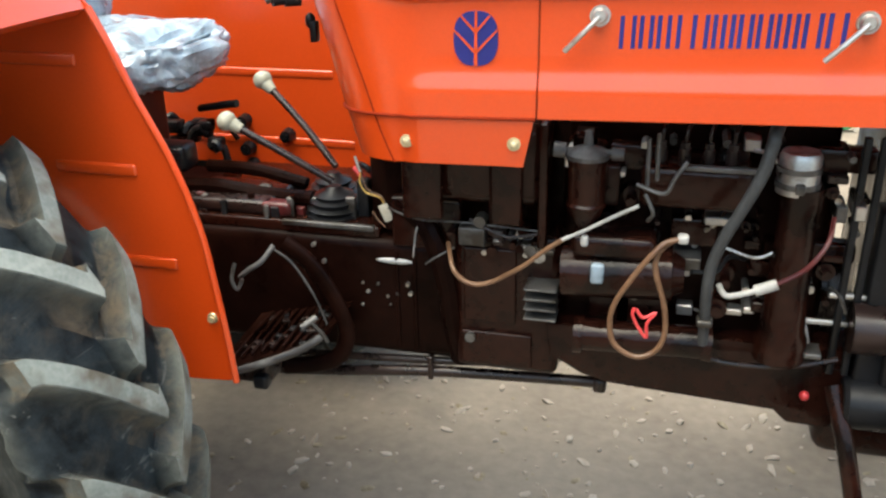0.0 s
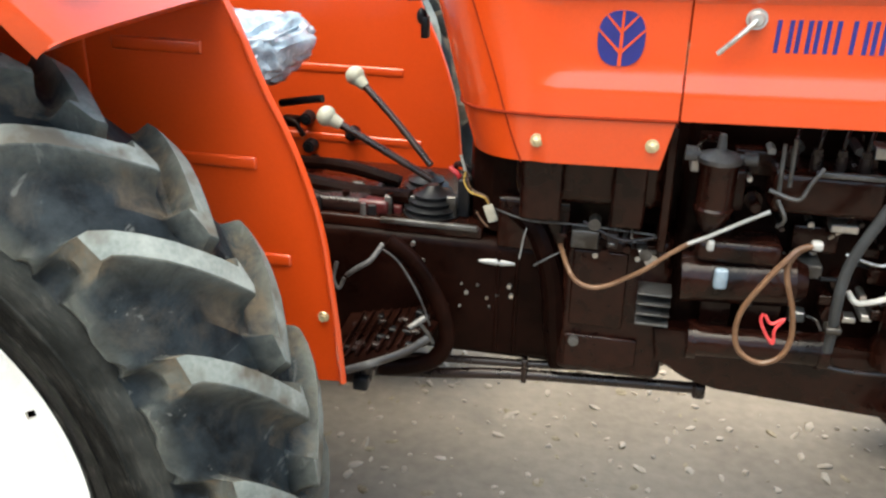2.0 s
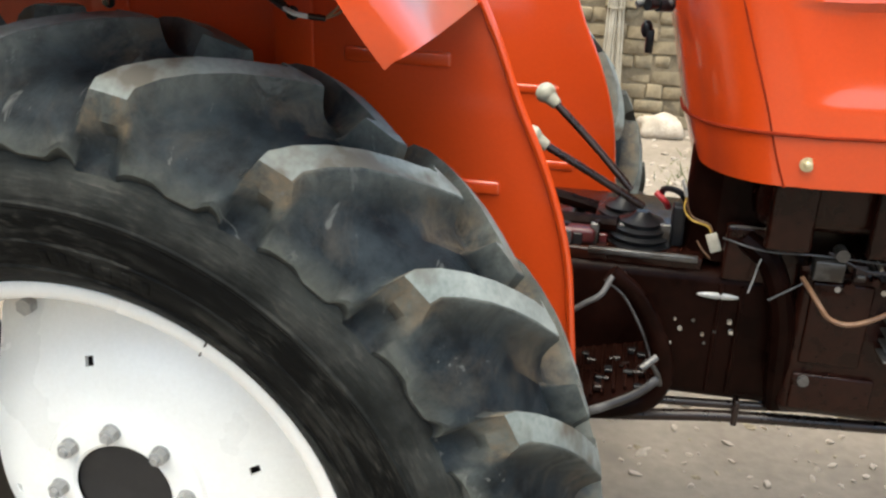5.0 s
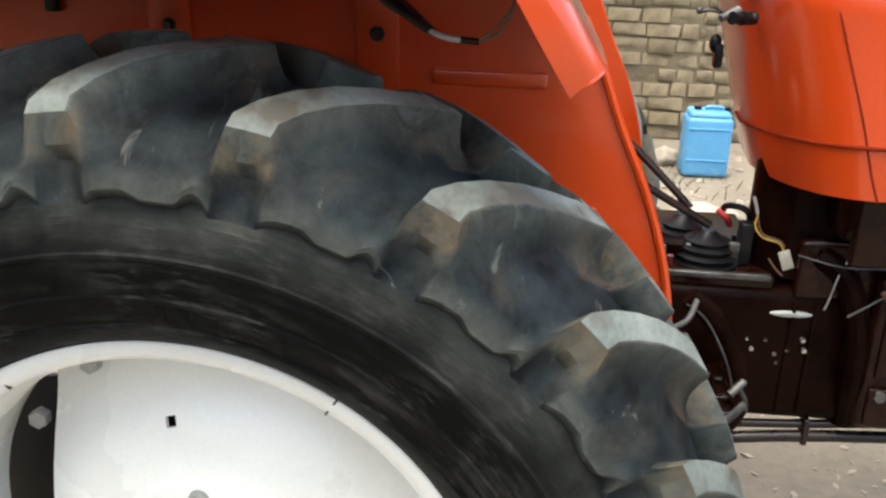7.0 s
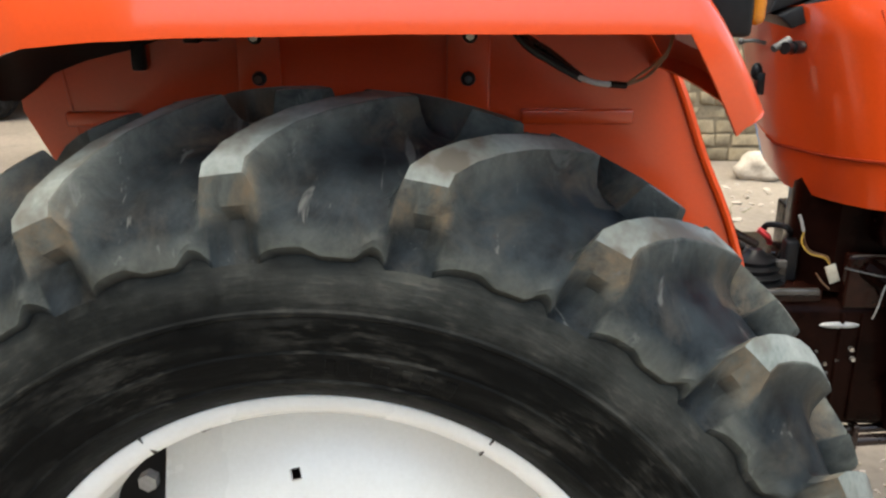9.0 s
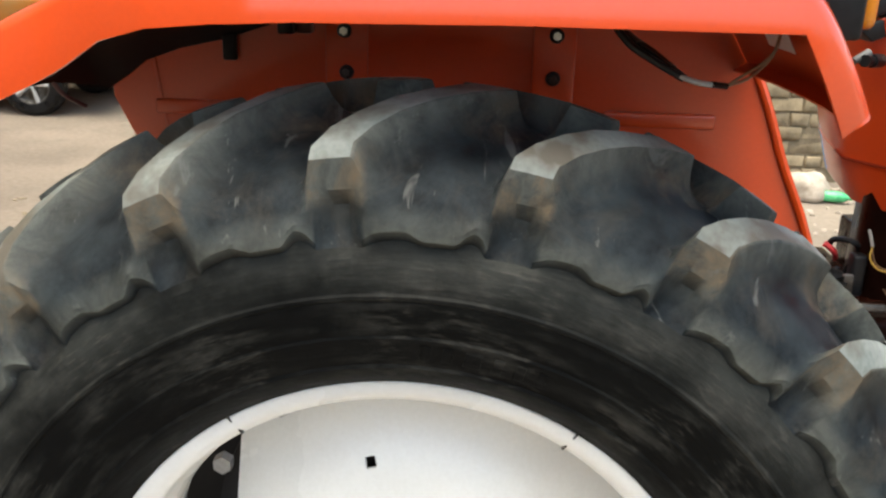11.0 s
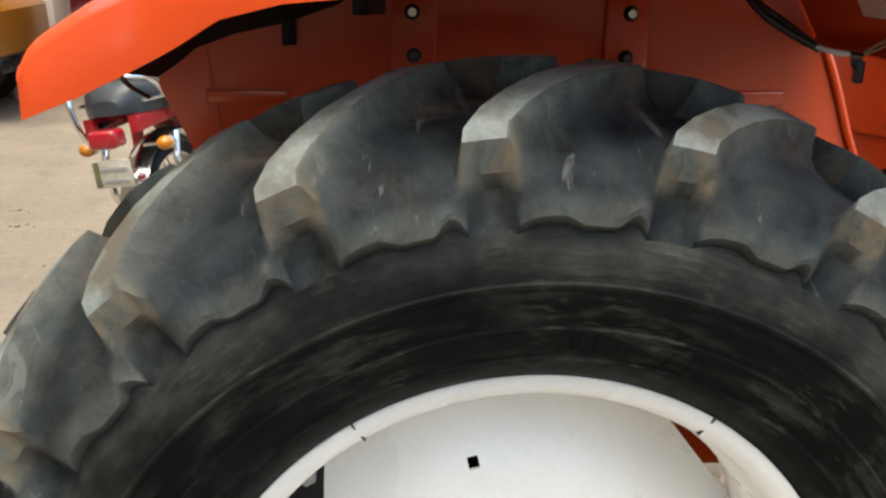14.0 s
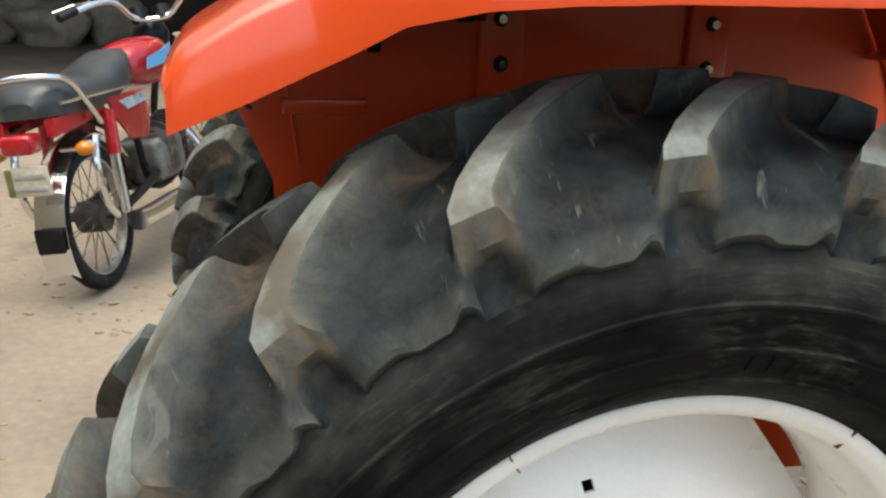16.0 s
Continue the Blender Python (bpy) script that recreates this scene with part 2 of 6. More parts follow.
M["mortar"] = surface("mud_mortar", (0.115, 0.088, 0.054), (0.19, 0.15, 0.098), 9, 0.95, 0.04, 60, 0.7, depth=0.01)
M["ground"] = surface("pale_trodden_earth", (0.151, 0.122, 0.093), (0.240, 0.198, 0.153), 1.3, 0.92, 0.05, 26, 0.5, c=(0.15, 0.125, 0.098), c_scale=3.0, c_at=0.64, depth=0.01)
M["stone"] = surface("pale_rubble", (0.30, 0.25, 0.195), (0.44, 0.38, 0.31), 12, 0.9, 0.05, 60, 0.6, per_piece=0.15, depth=0.008)
M["litter"] = surface("dry_leaf_litter", (0.13, 0.10, 0.06), (0.30, 0.25, 0.17), 30, 0.9, 0.05, 90, 0.3)
M["ochre"] = surface("ochre_car_paint", (0.225, 0.078, 0.006), (0.26, 0.094, 0.009), 1.5, 0.35, 0.08, 120, 0.03, coat=0.2, c=(0.22, 0.11, 0.03), c_scale=3.0, c_at=0.66)
M["plaster"] = surface("pink_buff_plaster", (0.50, 0.39, 0.31), (0.60, 0.49, 0.40), 2.2, 0.85, 0.06, 30, 0.35, c=(0.38, 0.31, 0.25), c_scale=2.5, c_at=0.62, depth=0.008)
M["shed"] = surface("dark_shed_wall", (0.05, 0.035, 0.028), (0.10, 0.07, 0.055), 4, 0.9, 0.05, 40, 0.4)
M["sack"] = surface("dusty_sackcloth", (0.26, 0.22, 0.16), (0.40, 0.36, 0.29), 7, 0.9, 0.05, 120, 0.5, depth=0.01)
M["bike_red"] = surface("motorcycle_red_paint", (0.26, 0.004, 0.010), (0.33, 0.008, 0.014), 6, 0.26, 0.06, 90, 0.0, coat=0.4)
M["vinyl"] = surface("black_seat_vinyl", (0.018, 0.022, 0.025), (0.036, 0.042, 0.046), 12, 0.38, 0.08, 150, 0.2)
M["engine_grey"] = surface("dusty_cast_aluminium", (0.085, 0.085, 0.085), (0.17, 0.168, 0.165), 16, 0.48, 0.1, 120, 0.2, metal=0.55, c=(0.03, 0.028, 0.026), c_scale=14, c_at=0.55)
M["green"] = surface("green_plastic_bottle", (0.04, 0.32, 0.12), (0.10, 0.46, 0.20), 10, 0.25, 0.08, 60, 0.2, coat=0.3)
M["weed"] = surface("dusty_weeds", (0.07, 0.085, 0.03), (0.13, 0.13, 0.06), 20, 0.8, 0.08, 60, 0.2)


# ---- building helpers ----
def finish(name, bm, mats, angle=35.0):
    me = bpy.data.meshes.new(name)
    bm.normal_update()
    bm.to_mesh(me)
    bm.free()
    for one in mats if isinstance(mats, (list, tuple)) else [mats]:
        me.materials.append(one)
    me.shade_smooth()
    me.set_sharp_from_angle(angle=radians(angle))
    return me


def part(name, bm, material, parent, label="", angle=35.0):
    ob = new(name, finish(name, bm, material, angle))
    ob.parent = parent
    if label:
        ob["label"] = label
    return ob


def thing(name, bm, material, label, category, group="", kind="", angle=35.0):
    ob = new(name, finish(name, bm, material, angle)) if bm else new(name)
    return tagged(ob, label, category, group, kind)


def box(bm, lo, hi, bevel=0.0, seg=2, mi=0):
    lo, hi = Vector(lo), Vector(hi)
    r = bmesh.ops.create_cube(bm, size=1.0, matrix=Matrix.Translation((lo + hi) / 2) @ Matrix.Diagonal((*(hi - lo), 1)))
    if bevel:
        edges = list({e for v in r["verts"] for e in v.link_edges})
        r = bmesh.ops.bevel(bm, geom=edges, offset=bevel, segments=seg, affect="EDGES", profile=0.5)
    if mi:
        for f in r.get("faces") or {f for v in r["verts"] for f in v.link_faces}:
            f.material_index = mi
    return bm


def rod(bm, a, b, r1, r2=None, seg=16):
    a, b = Vector(a), Vector(b)
    d = b - a
    m = Matrix.Translation((a + b) / 2) @ d.to_track_quat("Z", "Y").to_matrix().to_4x4()
    bmesh.ops.create_cone(bm, cap_ends=True, segments=seg, radius1=r1, radius2=r1 if r2 is None else r2, depth=d.length, matrix=m)
    return bm


def hexa(bm, a, b, r):
    return rod(bm, a, b, r, r * 0.97, 6)


def ball(bm, c, r, s=(1, 1, 1), seg=16, turn=None):
    m = Matrix.Translation(c) @ (turn or Matrix()) @ Matrix.Diagonal((s[0] * r, s[1] * r, s[2] * r, 1))
    bmesh.ops.create_uvsphere(bm, u_segments=seg, v_segments=max(6, seg // 2), radius=1, matrix=m)
    return bm


def smooth_path(pts, n=8):
    pts = [Vector(p) for p in pts]
    out = []
    for i in range(len(pts) - 1):
        p0, p1, p2, p3 = pts[max(i - 1, 0)], pts[i], pts[i + 1], pts[min(i + 2, len(pts) - 1)]
        for j in range(n):
            t = j / n
            out.append(0.5 * (2 * p1 + (p2 - p0) * t + (2 * p0 - 5 * p1 + 4 * p2 - p3) * t * t + (3 * p1 - p0 - 3 * p2 + p3) * t ** 3))
    return out + [pts[-1]]


def tube(bm, pts, r, n=8, seg=10, flat=1.0):
    """A round (or flattened) tube along a smooth path."""
    path = smooth_path(pts, n) if n > 1 else [Vector(p) for p in pts]
    rings = []
    side = None
    for i, p in enumerate(path):
        d = (path[min(i + 1, len(path) - 1)] - path[max(i - 1, 0)]).normalized()
        if side is None:
            side = d.cross(Vector((0, 1, 0.02))).normalized()
        side = (side - d * side.dot(d)).normalized()
        up = d.cross(side)
        rr = r(i / (len(path) - 1)) if callable(r) else r
        rings.append([bm.verts.new(p + rr * (math.cos(a) * side + flat * math.sin(a) * up)) for a in (2 * math.pi * j / seg for j in range(seg))])
    for a, b in zip(rings, rings[1:]):
        for j in range(seg):
            bm.faces.new((a[j], a[(j + 1) % seg], b[(j + 1) % seg], b[j]))
    bm.faces.new(rings[0][::-1])
    bm.faces.new(rings[-1])
    return bm


def lathe(bm, profile, centre, seg=96, closed=False, mi=0, hole=None):
    """Turns (radius, y) points round the y axis through centre (x, z)."""
    cx, cz = centre
    rings = []
    for r, y in profile:
        rings.append([bm.verts.new((cx + r * math.cos(a), y, cz + r * math.sin(a))) for a in (2 * math.pi * j / seg for j in range(seg))])
    pairs = list(zip(rings, rings[1:])) + ([(rings[-1], rings[0])] if closed else [])
    for a, b in pairs:
        for j in range(seg):
            f = bm.faces.new((a[j], a[(j + 1) % seg], b[(j + 1) % seg], b[j]))
            f.material_index = mi
    return rings


def slab(bm, outline, y0, y1, bevel=0.0):
    """An (x, z) outline made into a plate between two y."""
    front = [bm.verts.new((x, y0, z)) for x, z in outline]
    back = [bm.verts.new((x, y1, z)) for x, z in outline]
    f1, f2 = bm.faces.new(front), bm.faces.new(back[::-1])
    n = len(outline)
    for i in range(n):
        bm.faces.new((front[i], back[i], back[(i + 1) % n], front[(i + 1) % n]))
    bmesh.ops.recalc_face_normals(bm, faces=bm.faces[:])
    if bevel:
        bmesh.ops.bevel(bm, geom=list(f1.edges) + list(f2.edges), offset=bevel, segments=2, affect="EDGES", profile=0.5)
    return bm


def sheet(bm, rows, thick=0.0, mi=0):
    """A skin over rows of points, with thickness."""
    grid = [[bm.verts.new(p) for p in row] for row in rows]
    faces = []
    for a, b in zip(grid, grid[1:]):
        for j in range(len(a) - 1):
            f = bm.faces.new((a[j], a[j + 1], b[j + 1], b[j]))
            f.material_index = mi
            faces.append(f)
    if thick:
        bmesh.ops.recalc_face_normals(bm, faces=faces)
        bmesh.ops.solidify(bm, geom=faces, thickness=thick)
    return bm


# ---- ground ----
def ground_height(x, y):
    return 0.010 * noise.noise((x * 0.9, y * 0.9, 0)) + 0.004 * noise.noise((x * 5, y * 5, 3))


bm = bmesh.new()
near = [i * 0.06 - 3.6 for i in range(121)]
xs = [-400, -60, -20, -9, -6, -4.6] + near + [4.6, 6, 9, 20, 60, 400]
ys = [-400, -60, -20, -9, -6] + [v + 1.0 for v in near] + [5.6, 7, 9, 12, 20, 60, 400]
sheet(bm, [[(x, y, ground_height(x, y) if abs(x) < 4 and abs(y - 1) < 4 else 0.0) for x in xs] for y in ys])
thing("ground", bm, M["ground"], "pale trodden earth yard with pebbles and dry litter", "ground", kind="structure", angle=180)

# ---- the rear wheel ----
WX, WZ, WY = 0.0, 0.644, -0.739
LUGS, PITCH = 21, 2 * math.pi / 21
# half of the section, from the crown to the bead: valley (offset, radius) and lug (offset, radius)
SECTION = [
    ((0.000, 0.650), (0.000, 0.694)), ((0.010, 0.650), (0.010, 0.6935)), ((0.014, 0.650), (0.014, 0.693)), ((0.040, 0.6480), (0.040, 0.6895)), ((0.070, 0.643), (0.070, 0.6845)),
    ((0.098, 0.635), (0.098, 0.6760)), ((0.122, 0.625), (0.122, 0.6645)), ((0.140, 0.613), (0.139, 0.6510)), ((0.149, 0.603), (0.1465, 0.6390)),
    ((0.155, 0.594), (0.1475, 0.608)), ((0.162, 0.582), (0.1500, 0.590)), ((0.1670, 0.5665), (0.1535, 0.570)), ((0.1665, 0.5605), (0.1565, 0.556)),
    ((0.1560, 0.5520), (0.1560, 0.549)), ((0.1625, 0.540), (0.1625, 0.540)),
]
SIDEWALL = [(0.166, 0.522), (0.1665, 0.505), (0.1685, 0.5025), (0.1680, 0.499), (0.1650, 0.496), (0.162, 0.476), (0.1560, 0.455), (0.1570, 0.452), (0.1555, 0.448), (0.149, 0.432), (0.141, 0.416), (0.142, 0.412), (0.139, 0.407), (0.127, 0.394), (0.114, 0.384), (0.104, 0.378), (0.098, 0.366)]
FRONT, WIDE = 1.110, 0.066     # angle of a lug's leading edge at the crown, and the lug's width as an angle
SLANT = 1.64                   # how fast a lug runs back towards the shoulder, in radians a metre


def lug_shift(off):
    return SLANT * min(abs(off), 0.142) - 0.9 * max(0.0, 0.03 - abs(off)) ** 2


def tyre_mesh():
    bm = bmesh.new()
    dust, clay = bm.verts.layers.float.new("dust"), bm.verts.layers.float.new("clay")
    half = PITCH * 0.5 - 0.018
    w = WIDE
    # a lug's section: foot, hollow flank and flat top; columns of both rows of lugs in the order of their angle
    lug = [(-0.090, 0.0), (-0.062, 0.035), (-0.038, 0.12), (-0.021, 0.30), (-0.009, 0.62), (0.0, 1.0), (w * 0.20, 1.0), (w * 0.32, 1.0), (w * 0.5, 1.0), (w * 0.68, 1.0), (w * 0.80, 1.0), (w, 1.0), (w + 0.0055, 0.62), (w + 0.011, 0.30), (w + 0.018, 0.11), (w + 0.028, 0.03), (w + 0.042, 0.0)]

    def height(a):
        a = (a + 0.10) % PITCH - 0.10
        h = float(np.interp(a, [p[0] for p in lug], [p[1] for p in lug]))
        return 1.0 if h > 0.998 else h

    angles = sorted({round(a % PITCH, 5) for a, _ in lug} | {round((half + a) % PITCH, 5) for a, _ in lug})
    cols = [(a, height(a), height(a - half)) for a in angles]
    rows = [(-1, i) for i in range(len(SECTION) - 1, 0, -1)] + [(0, 0)] + [(1, i) for i in range(1, len(SECTION))]
    grid, kinds = [], []
    for side, i in rows:
        (vo, vr), (lo, lr) = SECTION[i]
        ring, kind = [], []
        for k in range(LUGS):
            for a, near_lug, far_lug in cols:
                up = max(near_lug, far_lug) if i <= 1 else (near_lug if side == 1 else far_lug)
                flare = 0.0
                if i >= 9:
                    d = (a - w * 0.5 - (half if side == -1 else 0) + PITCH / 2) % PITCH - PITCH / 2
                    flare = 0.30 * d * min((i - 8) / 5, 1.0) * max(0.0, 1 - (d / 0.09) ** 2)
                off, r = vo + (lo - vo) * up, vr + (lr - vr) * up
                if 10 <= i <= 13 and up == 1.0:
                    # the lug's end is hollowed between two ridges
                    e = abs(((a - (half if side == -1 else 0.0) + PITCH / 2) % PITCH - PITCH / 2) / w - 0.5)
                    off -= (0.014, 0.016, 0.010, 0.003)[i - 10] * max(0.0, 1 - (e / 0.5) ** 2)
                if 10 <= i <= 13 and up < 1.0:
                    # the pockets between the lugs end in cut-off corners
                    a0 = a - (half if side == -1 else 0.0)
                    a0 %= PITCH
                    lead, trail = max(0.0, 1 - max(0.0, a0 - w - 0.030) / 0.034), max(0.0, 1 - max(0.0, PITCH - 0.085 - a0) / 0.030)
                    r += (0.45, 1.0, 1.0, 0.6)[i - 10] * (0.015 * lead + 0.009 * trail) * (1 - up)
                ang = FRONT + k * PITCH + a + flare + lug_shift(off)
                ang += 0.005 + 0.025 * math.sin(ang - 1.71)
                r += 0.0014 * noise.noise((k * 3.1, i * 1.7, a * 9))
                v = bm.verts.new((WX + r * math.cos(ang), -off * (side if side else 1), r * math.sin(ang)))
                ring.append(v)
                kind.append(1 if up == 1.0 else 0)
                # dust clings to the upper flanks, the lug's end and the outer rim of each pocket; clay to the corners
                v[dust] = 0.95 * up ** 1.1 if i <= 9 else (0.22, 0.55, 0.85, 0.0, 0.2)[i - 10] if up < 0.9 else (0.30, 0.06, 0.0, 0.0, 0.0)[i - 10]
                v[clay] = (0.4, 1.0, 0.9, 0.1, 0.0, 0.0, 0.0, 0.0)[i - 7] if i >= 7 and up > 0.6 else 0.0
                if side == -1 and i <= 7 and far_lug > 0.02 and up < 1.0:
                    v[clay] = max(v[clay], 0.75)
                elif i <= 3:
                    v[clay] = max(v[clay], 0.6 if 0 < up < 1.0 else 0.0)
        grid.append(ring)
        kinds.append(kind)
    n = len(grid[0])
    for j in range(len(grid) - 1):
        i = max(rows[j][1], rows[j + 1][1])
        for c in range(n):
            d = (c + 1) % n
            f_ = bm.faces.new((grid[j][c], grid[j][d], grid[j + 1][d], grid[j + 1][c]))
            ups = kinds[j][c] + kinds[j][d] + kinds[j + 1][c] + kinds[j + 1][d]
            if ups == 4 and i <= 8:
                f_.material_index = 1
            elif i >= 14:
                f_.material_index = 2
    # the sidewalls, joined to the tread's edges
    for side, edge in ((1, grid[-1]), (-1, grid[0])):
        last = edge
        for off, r in SIDEWALL:
            ring = []
            for v in edge:
                ang = math.atan2(v.co.z, v.co.x)
                ring.append(bm.verts.new((r * math.cos(ang), -off * side, r * math.sin(ang))))
            for c in range(n):
                d = (c + 1) % n
                f_ = bm.faces.new((last[c], last[d], ring[d], ring[c]))
                f_.material_index = 2
            last = ring
    bmesh.ops.recalc_face_normals(bm, faces=bm.faces[:])
    edges = [e for e in bm.edges if len(e.link_faces) == 2 and e.link_faces[0].material_index == 1 and e.link_faces[1].material_index != 1]
    bmesh.ops.bevel(bm, geom=edges, offset=0.0022, segments=2, affect="EDGES", profile=0.5)
    # the foot of the tyre is pressed flat on the ground
    for v in bm.verts:
        v.co.z = max(v.co.z, -WZ + 0.004)
    return bm


def rim_mesh():
    """Rim and dished disc in one pressing; three flats on the disc leave gaps to the rim."""
    bm = bmesh.new()
    o = -WY
    prof = [(0.376, -0.826), (0.3805, -0.833), (0.3805, -0.839), (0.376, -0.8435), (0.368, -0.8445), (0.359, -0.8415), (0.351, -0.834), (0.3465, -0.824), (0.344, -0.812), (0.342, -0.79), (0.336, -0.772), (0.329, -0.755), (0.326, -0.73),
            (0.326, -0.68), (0.328, -0.650), (0.340, -0.640), (0.352, -0.634), (0.364, -0.627), (0.378, -0.628), (0.376, -0.634), (0.358, -0.644), (0.336, -0.654), (0.331, -0.68), (0.331, -0.73), (0.336, -0.755), (0.341, -0.772), (0.348, -0.79), (0.351, -0.812), (0.356, -0.822), (0.366, -0.828)]
    lathe(bm, [(r, y + o) for r, y in prof], (0, 0), 112, closed=True)
    bmesh.ops.recalc_face_normals(bm, faces=bm.faces[:])
    return bm


def disc_mesh():
    bm = bmesh.new()
    o = -WY
    prof = [(0.075, -0.741), (0.080, -0.7445), (0.118, -0.7445), (0.124, -0.742), (0.128, -0.736), (0.134, -0.7335), (0.165, -0.728), (0.20, -0.716), (0.235, -0.694), (0.265, -0.671), (0.290, -0.653), (0.312, -0.643), (0.326, -0.640)]
    seg = 112
    cuts = [(radians(179), 0.238), (radians(38), 0.303), (radians(296), 0.27)]
    squares = [radians(104 + 90 * q) for q in range(4)]
    fronts = []
    for r, y in prof:
        ring = []
        for j in range(seg):
            a = 2 * math.pi * j / seg
            rr, yy = r, y
            for ca, d in cuts:
                c = math.cos(a - ca)
                if c > 0.3 and r > 0.19:
                    lim = d / c
                    if lim < 0.326:
                        rr = min(rr, 0.19 + (lim - 0.19) * (r - 0.19) / (0.326 - 0.19))
            if rr < r:
                yy = np.interp(rr, [p[0] for p in prof], [p[1] for p in prof]) + 0.0
            ring.append(bm.verts.new((rr * math.cos(a), yy + o, rr * math.sin(a))))
        fronts.append(ring)
    for a, b in zip(fronts, fronts[1:]):
        for j in range(seg):
            bm.faces.new((a[j], a[(j + 1) % seg], b[(j + 1) % seg], b[j]))
    # square holes: one face out of the ring near radius 0.2
    cut = []
    for sq in squares:
        j = int(round((sq % (2 * math.pi)) / (2 * math.pi) * seg - 0.5)) % seg
        i = 7
        want = [fronts[i][j], fronts[i][(j + 1) % seg], fronts[i - 1][(j + 1) % seg], fronts[i - 1][j]]
        for v, (du, dr) in zip(want, ((-1, 1), (1, 1), (1, -1), (-1, -1))):
            a, r = sq, 0.2 + dr * 0.0068
            z = r * math.sin(a) + du * 0.0068 * math.cos(a)
            x = r * math.cos(a) - du * 0.0068 * math.sin(a)
            v.co = Vector((x, np.interp(r, [p[0] for p in prof], [p[1] for p in prof]) + o, z))
        face = [f for f in want[0].link_faces if all(v in f.verts for v in want)]
        cut += face
    bmesh.ops.delete(bm, geom=list(set(cut)), context="FACES_ONLY")
    bmesh.ops.recalc_face_normals(bm, faces=bm.faces[:])
    if sum(f.normal.y * f.calc_area() for f in bm.faces) > 0:
        bmesh.ops.reverse_faces(bm, faces=bm.faces[:])
    bmesh.ops.solidify(bm, geom=bm.faces[:], thickness=0.007)
    return bm


tractor = thing("tractor", None, None, "orange farm tractor with brown engine and big lugged rear tyres", "tractor")


def rear_wheel():
    rim = part("rear_wheel", rim_mesh(), M["white"], tractor, "white steel rear wheel", 30)
    part("tyre", tyre_mesh(), [M["rubber"], M["worn"], M["sidewall"]], rim, "black lugged tractor tyre, dusty and worn grey on the lugs", 30)
    part("disc", disc_mesh(), M["white"], rim, "white dished wheel disc with square holes", 30)
    bm = bmesh.new()
    lathe(bm, [(0.0001, 0.006), (0.055, 0.005), (0.075, 0.004), (0.077, 0.012), (0.077, 0.09), (0.10, 0.10), (0.11, 0.22)], (0, 0), 48)
    bmesh.ops.recalc_face_normals(bm, faces=bm.faces[:])
    drum = bmesh.new()
    lathe(drum, [(0.09, 0.135), (0.27, 0.135), (0.29, 0.145), (0.29, 0.20), (0.28, 0.21), (0.28, 0.26), (0.1, 0.27)], (0, 0), 48)
    bmesh.ops.recalc_face_normals(drum, faces=drum.faces[:])
    part("brake_drum", drum, M["hole"], rim, "dark greasy brake drum")
    part("hub", bm, M["hole"], rim, "black greasy hub end")
    for k in range(8):
        a = radians(4 + 45 * k)
        c = Vector((0.101 * math.cos(a), 0, 0.101 * math.sin(a)))
        bm = bmesh.new()
        rod(bm, c + Vector((0, -0.004, 0)), c + Vector((0, -0.0080, 0)), 0.0135, seg=20)
        hexa(bm, c + Vector((0, -0.008, 0)), c + Vector((0, -0.022, 0)), 0.0125)
        rod(bm, c + Vector((0, -0.022, 0)), c + Vector((0, -0.029, 0)), 0.0070, 0.0055, seg=12)
        part("wheel_nut", bm, M["nut"], rim, "grey wheel nut")
    # raised bars of worn lettering on the sidewall
    for a0 in (70, 250):
        for k in range(7):
            bm = bmesh.new()
            box(bm, (-0.0055, -0.1468, 0.424), (0.0055, -0.140, 0.444), 0.0015)
            for v in bm.verts:
                v.co.y -= 0.43 * (v.co.z - 0.424)
            bm.transform(Matrix.Rotation(radians(90 - a0 - 3.1 * k + (2.2 if k > 3 else 0)), 4, "Y"))
            part("sidewall_bar", bm, M["sidewall"], rim, "raised black bar on the sidewall")
    # thin dark weld seams across the flange
    for a, wide in ((121, 0.0010), (58.6, 0.0012), (236, 0.0012)):
        bm = bmesh.new()
        box(bm, (-wide, -0.1078, 0.350), (wide, -0.088, 0.3792), 0.0)
        for v in bm.verts:
            if v.co.z < 0.36 and v.co.y < -0.1:
                v.co.y += 0.0085
        bm.transform(Matrix.Rotation(radians(90 - a), 4, "Y"))
        part("weld_seam", bm, M["dull"], rim, "thin dark seam on the rim")
    for a in (126, 236, 358, 150):
        c = Vector((0.298 * math.cos(radians(a)), 0.085, 0.298 * math.sin(radians(a))))
        bm = bmesh.new()
        hexa(bm, c, c + Vector((0, -0.016, 0)), 0.014)
        part("rim_bolt", bm, M["nut"], rim, "grey rim bolt")
    return rim


wheel = rear_wheel()
wheel.matrix_basis = Matrix.Translation((WX, WY, WZ))
far_wheel = copy_thing(wheel, Matrix.Translation((WX + 0.075, -WY, WZ)) @ pose(0, 0, 0, 0, 0, 180))
far_wheel.parent = tractor

# ---- fenders ----
FY = -0.44                      # inner panel
FRONT_EDGE = [(0.452, 1.335), (0.480, 1.275), (0.514, 1.19), (0.552, 1.11), (0.583, 1.027), (0.604, 0.945), (0.615, 0.859), (0.626, 0.76), (0.634, 0.658)]
TOP = [(-0.509, 1.326), (-0.497, 1.345), (-0.466, 1.366), (-0.433, 1.386), (-0.40, 1.402), (-0.34, 1.430), (-0.30, 1.446), (-0.25, 1.458), (-0.18, 1.465), (-0.10, 1.468), (0.10, 1.468), (0.30, 1.465), (0.348, 1.462), (0.366, 1.452), (0.394, 1.418), (0.432, 1.358), (0.446, 1.335)]


